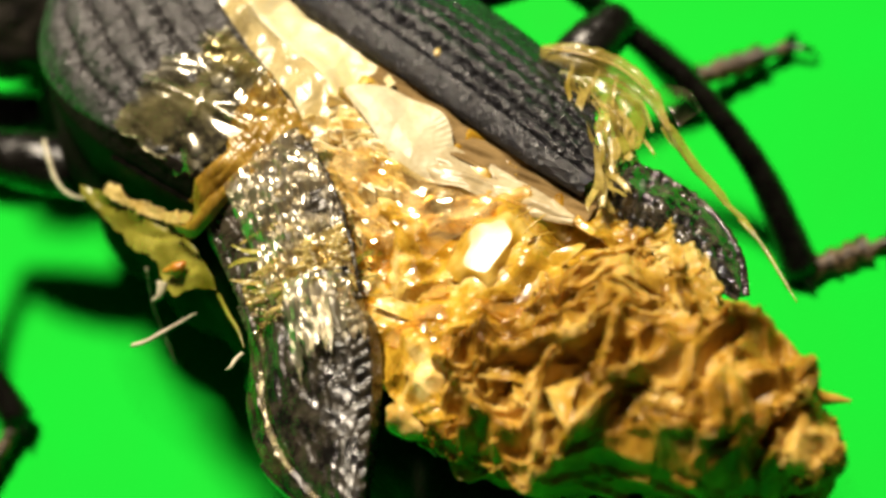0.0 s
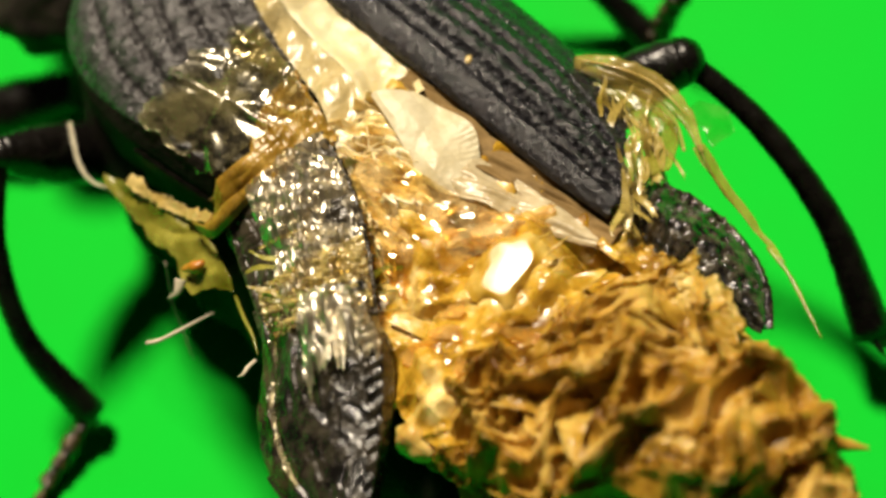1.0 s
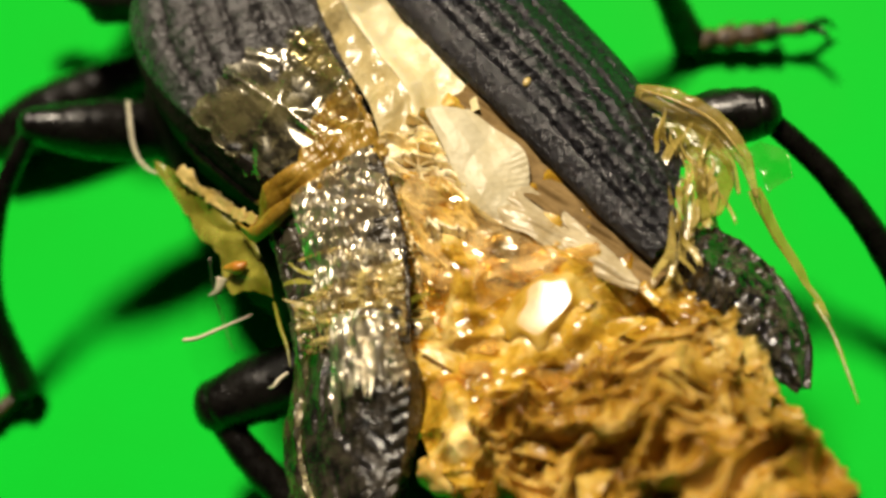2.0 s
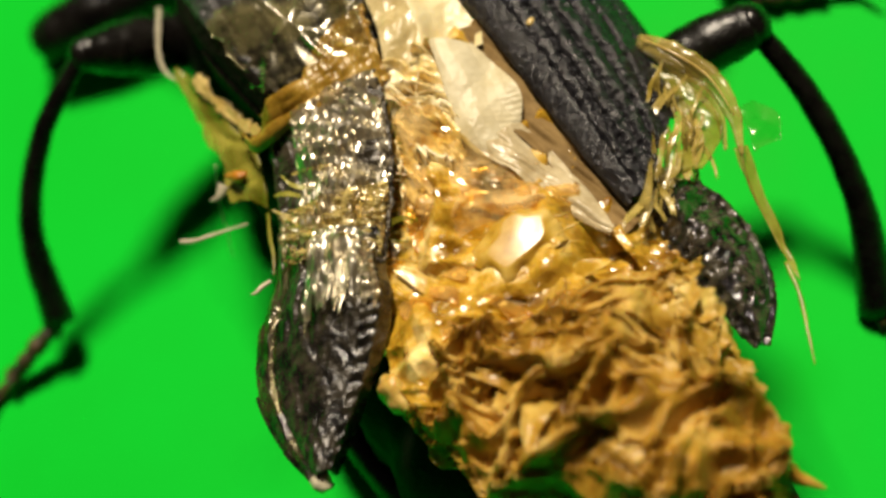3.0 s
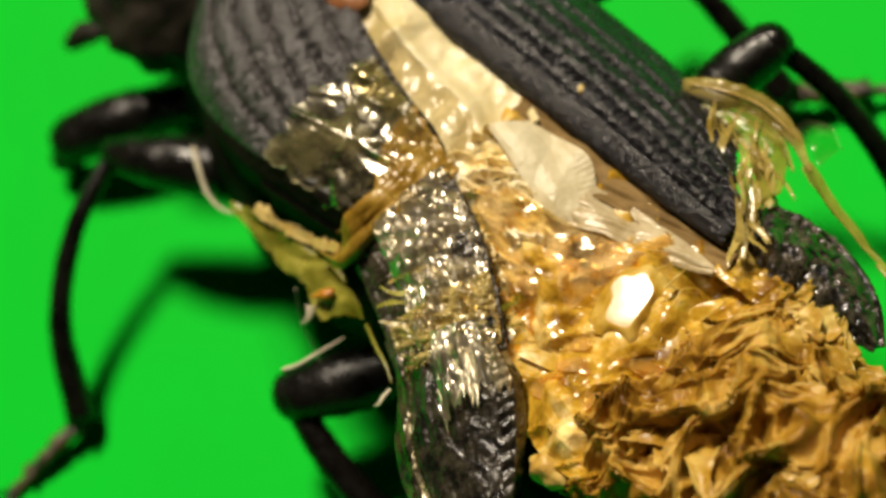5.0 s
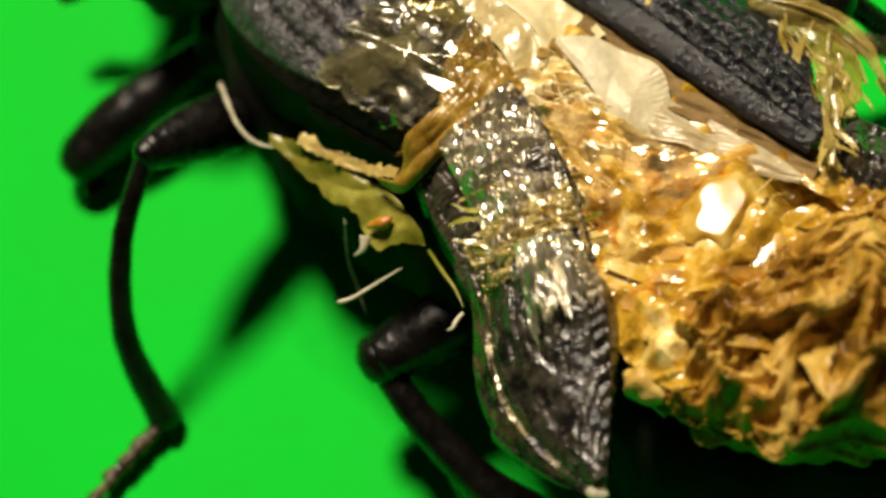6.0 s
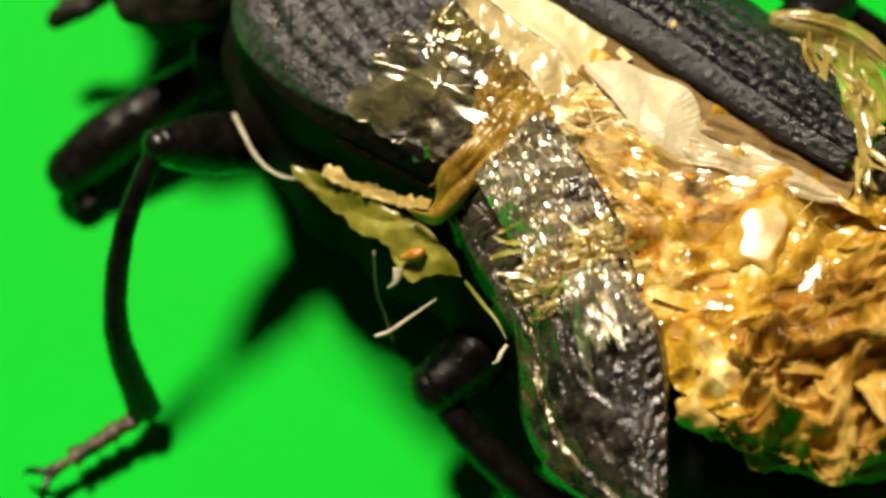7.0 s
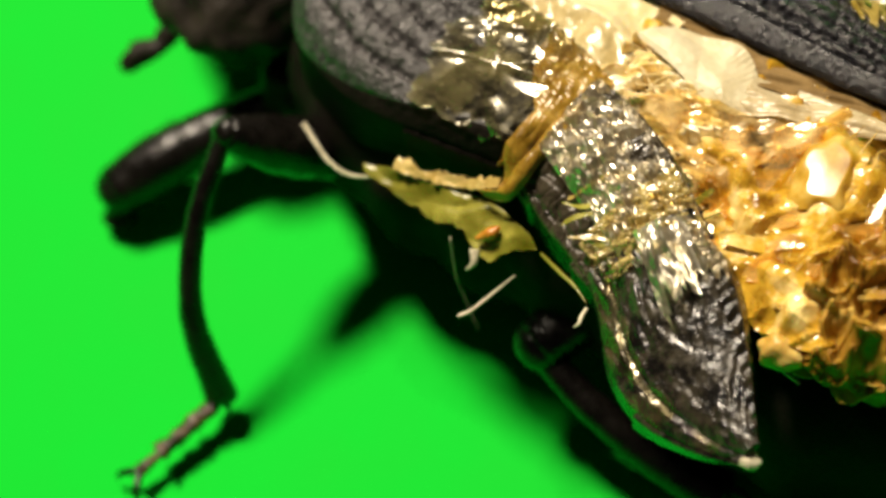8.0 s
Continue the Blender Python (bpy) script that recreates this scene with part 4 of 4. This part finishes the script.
film_leaf([(6.2, -2.2, -0.8), (6.4, -2.7, -0.9), (6.3, -3.2, -1.0)], [(6.8, -2.2, -1.0), (7.15, -2.6, -1.2), (6.95, -3.1, -1.2)], 3.0, mat=FILM)
film_leaf([(5.3, -0.3, -0.7), (5.5, -1.4, -0.6), (5.3, -2.4, -0.5), (4.6, -3.2, -0.1)], [(5.6, -0.9, -0.6), (6.0, -1.8, -0.7), (5.9, -2.7, -0.7), (5.2, -3.3, -0.4)], 5.0)
film_leaf([(6.0, -3.0, -0.9), (5.85, -3.9, -1.1), (5.85, -4.8, -1.3), (5.8, -5.6, -1.4)], [(6.25, -3.0, -1.0), (6.1, -4.0, -1.2), (6.0, -5.0, -1.4), (5.85, -5.8, -1.4)], 8.0, mat=FLAP)
strand([(5.75, -5.4, -1.2), (5.65, -6.1, -1.15), (5.4, -6.9, -1.1), (5.2, -7.5, -1.05)], 0.045, FLAP)
strand([(6.1, -3.0, -0.8), (5.9, -3.7, -0.9), (5.85, -4.4, -1.1), (5.8, -5.2, -1.2)], 0.03, FLAP)
rng = random.Random(12)
for k in range(38):
    p = along([(5.15, -1.3, 0), (5.4, -2.1, 0), (5.1, -2.8, 0), (4.45, -3.2, 0), (3.75, -3.55, 0)], k / 37)
    x, y = p.x + rng.uniform(-0.15, 0.2), p.y + rng.uniform(-0.2, 0.2)
    z = 0.12 - 0.42 * (x - 4.0) + rng.uniform(-0.1, 0.2)
    part("film_scrap", shred((x, y, z), rng.uniform(0.8, 1.7), rng.uniform(0.05, 0.13), rng.uniform(-1.1, -0.1), rng.uniform(-0.5, 0.5), rng.uniform(0.5, 1.6), k * 4.7 + 90, 0.10, 0.008), GOLD_FILM, beetle)
speck_at = min((right_front(i / 60, j / 120) for i in range(61) for j in range(121)), key=lambda q: (q.x - 3.7) ** 2 + (q.y - 0.95) ** 2)
part("speck", lump((speck_at.x, speck_at.y, speck_at.z + 0.02), (0.10, 0.07, 0.05), 0.3, 5.0, 1.0, 2, 30), STRAND, beetle, "pale speck")


# ---- legs ----
def femur(length, r, shape=(0.7, 0.85, 1.0, 0.84)):
    return merge(tube([(0, 0, 0), (0, 0.10 * r, length * 0.35), (0, 0.12 * r, length * 0.7), (0, 0, length)], [r * k for k in shape], 18, 26, 0.08),
                 lump((0, 0, length), (r * shape[3] * 0.95, r * shape[3] * 0.95, r * 0.62), 0.05, 3.0, 1.0, 3))


def tibia(length, r, bow):
    return merge(tube([(0, 0, 0), (0, bow, length * 0.3), (0, bow * 1.1, length * 0.65), (0, 0, length)], [r * 0.75, r * 0.9, r * 1.05, r * 1.45], 16, 30, 0.08),
                 lump((0, 0, 0), (r * 1.05, r * 1.05, r), 0.05, 3.0, 2.0, 3))


def spur(length, r, side):
    return tube([(side * r * 0.8, 0, length * 0.97), (side * r * 1.2, 0, length + r * 0.8), (side * r * 1.3, 0, length + r * 1.6)], [r * 0.3, r * 0.22, 0.01], 6, 6)


def claw(length, r, side):
    return tube([(0, 0, length), (side * r * 1.4, 0, length + r * 1.6), (side * r * 2.0, -r * 1.2, length + r * 2.4)], [r * 0.4, r * 0.3, 0.01], 6, 8)


def tarsomere(length, r, k):
    a, b = length * k * 0.19, length * (k + 1) * 0.19 + 0.03
    return tube([(0, 0, a), (0, 0, (a + b) / 2), (0, 0, b)], [r * 0.80, r * 1.0, r * 1.08], 12, 10, 0.35, 0.8, k)


def last_tarsomere(length, r):
    return tube([(0, 0, length * 0.76), (0, 0, length * 0.88), (0, 0, length)], [r * 0.4, r * 0.5, r * 0.7], 10, 8, 0.2)


# hip, then rows of seconds, knee, ankle and claw, over the back's level
MID_LEFT = [
    (0, (-4.11, 9.38, -3.59), (-7.11, 4.73, -6.60), (-9.29, 3.74, -6.70)),
    (0.3, (-4.75, 8.10, -2.06), (-6.97, 4.35, -6.60), (-9.15, 3.39, -6.86)),
    (0.5, (-4.57, 6.91, -1.47), (-6.53, 3.54, -6.42), (-8.71, 2.60, -6.79)),
    (0.8, (-4.52, 6.96, -1.43), (-6.54, 3.70, -6.42), (-8.78, 2.89, -6.72)),
    (1, (-4.49, 6.99, -1.40), (-6.31, 3.46, -6.29), (-8.52, 2.73, -6.88)),
    (1.2, (-4.80, 6.93, -1.72), (-6.50, 3.31, -6.59), (-8.82, 2.78, -6.88)),
    (2.3, (-4.95, 8.32, -2.67), (-8.97, 5.44, -6.57), (-11.34, 5.22, -6.88)),
    (2.5, (-5.03, 8.38, -3.05), (-9.11, 5.40, -6.82), (-11.45, 4.86, -6.86)),
    (2.7, (-4.98, 7.40, -2.01), (-8.98, 4.97, -6.21), (-11.28, 4.41, -6.61)),
    (3, (-4.81, 6.67, -1.74), (-8.30, 3.48, -5.91), (-10.44, 2.93, -6.83)),
    (3.2, (-5.24, 6.41, -2.49), (-8.23, 3.05, -6.90), (-10.14, 1.60, -6.90)),
    (3.3, (-5.12, 6.23, -2.33), (-7.80, 2.73, -6.83), (-9.79, 1.41, -6.90)),
    (3.5, (-4.92, 6.02, -2.10), (-7.16, 1.80, -6.21), (-9.17, 0.57, -6.64)),
    (3.7, (-5.14, 6.25, -2.36), (-6.82, 2.22, -6.90), (-9.00, 1.23, -6.90)),
    (4, (-5.32, 7.44, -2.77), (-9.88, 4.70, -6.15), (-12.13, 4.32, -6.88)),
    (4.2, (-5.39, 7.42, -2.98), (-9.84, 4.88, -6.65), (-12.19, 4.50, -6.90)),
    (4.5, (-4.62, 8.98, -3.60), (-9.61, 6.62, -6.64), (-11.97, 6.28, -6.88)),
    (4.7, (-5.24, 8.02, -3.15), (-9.52, 5.24, -6.84), (-11.90, 4.99, -6.90)),
    (5, (-4.38, 9.19, -3.63), (-8.93, 5.82, -6.41), (-11.28, 5.71, -6.87)),
    (5.2, (-4.80, 7.31, -1.76), (-7.93, 3.96, -6.08), (-10.18, 4.12, -6.88)),
    (6.3, (-5.07, 6.88, -2.09), (-8.28, 4.12, -6.75), (-10.65, 3.73, -6.61)),
    (6.5, (-4.87, 7.07, -1.80), (-8.08, 4.04, -6.29), (-10.45, 4.00, -6.69)),
    (6.8, (-4.98, 7.50, -2.04), (-9.07, 6.37, -6.70), (-11.46, 6.24, -6.75)),
    (7, (-4.60, 7.49, -1.59), (-8.23, 5.24, -6.22), (-10.57, 5.76, -6.33)),
    (7.2, (-4.85, 7.14, -1.78), (-7.49, 4.14, -6.66), (-9.72, 4.98, -6.90)),
    (7.3, (-4.93, 7.34, -1.92), (-8.05, 4.55, -6.64), (-10.23, 5.50, -6.90)),
    (7.5, (-4.97, 8.44, -2.93), (-9.74, 7.27, -6.88), (-12.10, 7.68, -6.81)),
    (7.7, (-4.62, 8.34, -2.09), (-8.76, 7.39, -6.74), (-11.15, 7.62, -6.66)),
    (8, (-4.25, 7.95, -1.46), (-7.99, 6.11, -6.18), (-10.35, 6.46, -6.39)),
]
FRONT_LEFT = [
    (0, (-3.90, 11.98, -5.74), (-3.82, 11.87, -6.53)),
    (1.2, (-4.82, 11.47, -6.09), (-4.69, 11.13, -6.80)),
    (2.5, (-6.28, 9.25, -6.30), (-6.07, 8.66, -6.80)),
    (2.7, (-5.75, 8.38, -6.30), (-5.60, 7.63, -6.54)),
    (3, (-5.89, 10.41, -5.75), (-5.96, 10.26, -6.54)),
    (3.2, (-6.27, 10.17, -5.60), (-6.25, 9.95, -6.38)),
    (3.3, (-6.26, 10.05, -5.60), (-6.20, 9.81, -6.36)),
    (3.5, (-6.08, 9.94, -6.30), (-5.81, 9.38, -6.80)),
    (3.7, (-6.34, 9.55, -5.60), (-6.34, 9.31, -6.36)),
    (4, (-6.00, 10.19, -5.60), (-6.22, 10.07, -6.36)),
    (4.2, (-5.74, 11.05, -5.60), (-5.84, 10.89, -6.38)),
    (4.5, (-4.59, 11.61, -6.00), (-4.50, 11.38, -6.76)),
    (4.7, (-4.43, 11.72, -5.85), (-4.49, 11.60, -6.64)),
    (5, (-5.02, 11.48, -5.60), (-5.31, 11.57, -6.34)),
    (5.2, (-5.55, 10.75, -5.78), (-5.81, 10.65, -6.54)),
    (6.3, (-5.78, 10.27, -6.30), (-5.87, 9.65, -6.80)),
    (6.5, (-5.91, 10.62, -6.30), (-5.95, 10.00, -6.80)),
    (6.8, (-5.87, 10.25, -5.67), (-5.91, 9.85, -6.37)),
    (7, (-5.63, 10.76, -6.30), (-5.70, 10.14, -6.80)),
    (7.2, (-5.66, 10.55, -5.60), (-5.75, 10.16, -6.30)),
    (7.3, (-5.74, 10.47, -5.60), (-5.84, 10.08, -6.31)),
    (7.5, (-5.84, 10.57, -6.30), (-6.07, 9.99, -6.80)),
    (7.7, (-5.77, 9.48, -6.30), (-6.14, 8.99, -6.80)),
    (8, (-5.78, 11.62, -5.94), (-6.07, 11.49, -6.68)),
]
HIND_LEFT = [
    (0, (-2.68, 0.23, -4.80), (-1.77, -4.41, -6.42)),
    (0.5, (-2.53, -0.13, -4.80), (-1.62, -4.78, -6.42)),
    (1, (-2.90, -0.49, -4.80), (-1.99, -5.13, -6.42)),
    (1.2, (-4.79, 1.14, -4.30), (-3.85, -3.20, -6.60)),
    (2.3, (-4.87, 0.70, -4.30), (-3.61, -3.56, -6.60)),
    (2.5, (-4.61, 0.22, -4.30), (-3.68, -4.12, -6.60)),
    (2.7, (-4.21, 0.34, -4.80), (-3.30, -4.30, -6.42)),
    (3, (-3.39, -0.51, -4.80), (-2.48, -5.16, -6.42)),
    (3.3, (-4.63, -0.00, -4.30), (-3.90, -4.38, -6.60)),
    (3.5, (-5.67, 2.96, -4.30), (-6.43, -1.57, -6.28)),
    (3.7, (-5.12, 3.00, -4.30), (-5.90, -1.49, -6.37)),
    (4, (-5.54, 2.29, -4.30), (-5.66, -2.26, -6.38)),
    (4.2, (-5.50, 1.82, -4.30), (-4.37, -2.77, -5.92)),
    (4.5, (-5.39, 2.02, -4.30), (-4.77, -2.38, -6.60)),
    (4.7, (-5.12, 1.63, -4.30), (-4.69, -2.83, -6.52)),
    (5, (-4.75, 1.87, -4.30), (-4.65, -2.57, -6.60)),
    (5.2, (-4.50, 1.49, -4.30), (-4.54, -2.95, -6.60)),
    (6.3, (-4.29, 0.87, -4.30), (-3.85, -3.55, -6.60)),
    (6.5, (-4.23, 1.01, -4.30), (-4.01, -3.45, -6.56)),
    (6.8, (-3.53, 0.58, -4.30), (-3.04, -3.96, -6.34)),
    (7, (-3.98, 0.44, -4.30), (-3.43, -3.97, -6.60)),
    (7.2, (-5.15, 3.66, -4.30), (-6.32, -0.62, -6.60)),
    (7.3, (-5.08, 3.59, -4.30), (-5.52, -0.97, -6.31)),
    (7.5, (-4.67, 2.52, -4.30), (-4.74, -2.07, -6.28)),
    (7.7, (-4.11, 1.40, -4.30), (-3.91, -3.17, -6.32)),
    (8, (-3.31, 0.57, -4.30), (-2.99, -3.86, -6.60)),
]
HIND_RIGHT = [
    (0, (7.87, 0.58, -2.70), (7.88, -4.89, -6.90), (9.70, -5.72, -6.90)),
    (0.3, (7.89, 0.28, -2.83), (7.85, -5.30, -6.90), (9.80, -5.74, -6.90)),
    (0.5, (6.83, -1.04, -0.56), (7.63, -5.19, -6.02), (9.29, -5.99, -6.82)),
    (0.8, (7.09, -1.20, -1.02), (7.12, -6.55, -5.38), (8.70, -6.70, -6.60)),
    (1, (7.44, -1.03, -1.50), (7.38, -6.59, -5.58), (8.96, -6.73, -6.82)),
    (1.2, (7.52, -1.12, -1.88), (7.54, -6.88, -5.68), (8.95, -7.66, -6.88)),
    (2.3, (7.58, -1.17, -2.30), (8.16, -6.37, -6.80), (10.05, -7.05, -6.89)),
    (2.5, (7.78, -0.62, -2.34), (8.60, -5.73, -6.90), (10.52, -6.30, -6.90)),
    (2.7, (7.83, -0.15, -2.08), (8.10, -5.68, -6.19), (9.76, -6.56, -6.90)),
    (3, (7.84, -0.13, -2.08), (7.77, -5.07, -6.90), (9.13, -6.54, -6.90)),
    (3.2, (7.54, -0.37, -1.25), (7.44, -5.37, -6.01), (8.96, -6.38, -6.84)),
    (3.3, (7.50, -0.58, -1.28), (7.71, -5.99, -5.55), (9.39, -6.84, -6.24)),
    (3.5, (7.74, -0.52, -1.91), (9.43, -5.34, -6.55), (11.32, -5.85, -6.95)),
    (3.7, (7.75, -0.73, -2.86), (8.93, -6.19, -6.90), (10.86, -6.74, -6.90)),
    (4, (7.65, 0.89, -1.59), (9.58, -4.37, -5.61), (11.27, -4.87, -6.56)),
    (4.2, (7.73, 0.52, -1.65), (8.61, -4.29, -6.53), (10.33, -4.86, -6.90)),
    (4.5, (7.79, -0.40, -2.02), (7.53, -5.83, -6.27), (9.30, -6.50, -6.94)),
    (4.7, (7.79, 0.26, -1.80), (7.63, -4.92, -6.35), (9.45, -5.64, -6.80)),
    (5, (7.78, -0.14, -1.82), (7.77, -4.92, -6.80), (9.61, -5.70, -6.89)),
    (5.2, (7.75, 0.36, -1.63), (8.32, -4.17, -6.80), (10.15, -4.99, -6.89)),
    (6.3, (6.49, -1.08, -0.28), (7.59, -4.82, -5.98), (9.07, -5.74, -6.96)),
    (7, (7.86, -0.16, -2.98), (8.09, -5.90, -6.80), (9.49, -7.34, -6.88)),
    (8, (7.88, -0.18, -2.61), (7.71, -5.66, -6.80), (8.95, -7.23, -6.88)),
]
MID_RIGHT = [
    (0, (7.72, 2.64, -2.66), (9.29, 0.24, -6.26), (11.73, -0.52, -6.71)),
    (0.5, (7.72, 2.65, -2.63), (9.85, 0.57, -6.13), (12.39, 0.19, -6.53)),
    (1, (7.82, 5.78, -3.82), (9.04, 2.57, -6.88), (9.80, 2.05, -4.45)),
    (1.2, (7.22, 6.59, -4.14), (8.90, 3.31, -6.88), (9.23, 2.68, -4.38)),
    (2.3, (8.09, 4.60, -2.15), (8.36, 3.20, -6.52), (10.80, 2.31, -6.46)),
    (2.5, (8.10, 4.52, -2.18), (8.53, 3.18, -6.57), (10.97, 2.29, -6.52)),
    (3, (8.12, 4.30, -2.26), (8.82, 3.06, -6.63), (11.22, 2.08, -6.63)),
    (3.5, (7.93, 5.75, -2.77), (8.59, 3.80, -6.88), (11.11, 3.26, -6.52)),
    (4.5, (7.97, 3.19, -2.59), (8.27, 0.25, -6.12), (10.29, -1.24, -6.81)),
    (5.2, (8.09, 4.59, -3.86), (8.30, 0.65, -6.24), (10.34, -0.93, -6.51)),
    (6.3, (6.56, 2.19, -0.94), (7.59, -0.56, -4.48), (9.58, -1.98, -5.36)),
    (8, (7.94, 3.32, -2.20), (8.40, 0.05, -5.40), (10.07, -1.85, -6.00)),
]


def aim(a, b, side):
    """The pose of a segment from a towards b, bowed to the given side."""
    z = (Vector(b) - Vector(a)).normalized()
    y = Vector(side) - z * z.dot(Vector(side))
    y.normalize()
    x = y.cross(z)
    m = Matrix((x, y, z)).transposed().to_4x4()
    m.translation = mm(a)
    return m


moving = []


def leg(hip, rows, thick, thin, bow, outward, spurs=True, shape=(0.7, 0.85, 1.0, 0.84), length=0.0):
    """length: of a thigh whose root slides under the body with its hip joint."""
    hip = Vector(hip)
    knee0, foot0 = Vector(rows[0][1]), Vector(rows[0][2])
    seg = [part("femur", femur(length or (knee0 - hip).length, thick, shape), LEG, beetle, "", 0.0),
           part("tibia", tibia((foot0 - knee0).length, thin, bow), LEG, beetle, "", 0.0)]
    keys = [[], []]
    for side in (-1, 1) if spurs else ():
        part("spur", spur((foot0 - knee0).length, thin, side), LEG, seg[1], "", 0.0)
    if len(rows[0]) > 3:
        reach = (Vector(rows[0][3]) - foot0).length
        seg.append(part("tarsus", tarsomere(reach, thick * 0.56, 0), FOOT, beetle, "brown jointed foot with claws", 0.0))
        for k in (1, 2, 3):
            part("tarsus_segment", tarsomere(reach, thick * 0.56, k), FOOT, seg[2], "", 0.0)
        part("tarsus_segment", last_tarsomere(reach, thick * 0.56), FOOT, seg[2], "", 0.0)
        keys.append([])
        for side in (-1, 1):
            part("claw", claw(reach, thick * 0.56, side), LEG, seg[2], "", 0.0)
    for t, *joints in rows:
        chain = [hip] + [Vector(j) for j in joints]
        if length:
            chain[0] = chain[1] - (chain[1] - hip).normalized() * length
        for k in range(len(seg)):
            keys[k].append((t, aim(chain[k], chain[k + 1], outward)))
    for s, k in zip(seg, keys):
        moving.append((s, k))


leg((-2.6, 6.9, -3.6), MID_LEFT, 0.42, 0.26, 0.7, (-1, 0.3, 0.6), True, (1.5, 1.6, 1.35, 0.85))
leg((-1.9, 9.7, -5.2), FRONT_LEFT, 0.70, 0.30, 0.0, (-1, 1, 0), False, length=4.2)
leg((-1.6, 0.2, -4.2), HIND_LEFT, 0.72, 0.40, 0.3, (-1, 0, 0.6), length=4.4)
leg((4.7, 0.2, -2.6), HIND_RIGHT, 0.60, 0.30, 0.5, (1, 0, 0.6))
leg((4.6, 4.4, -3.0), MID_RIGHT, 0.46, 0.30, 0.1, (1, 0, 0.6))


def motions():
    for thing, rows in moving:
        walk(thing, rows)


motions()
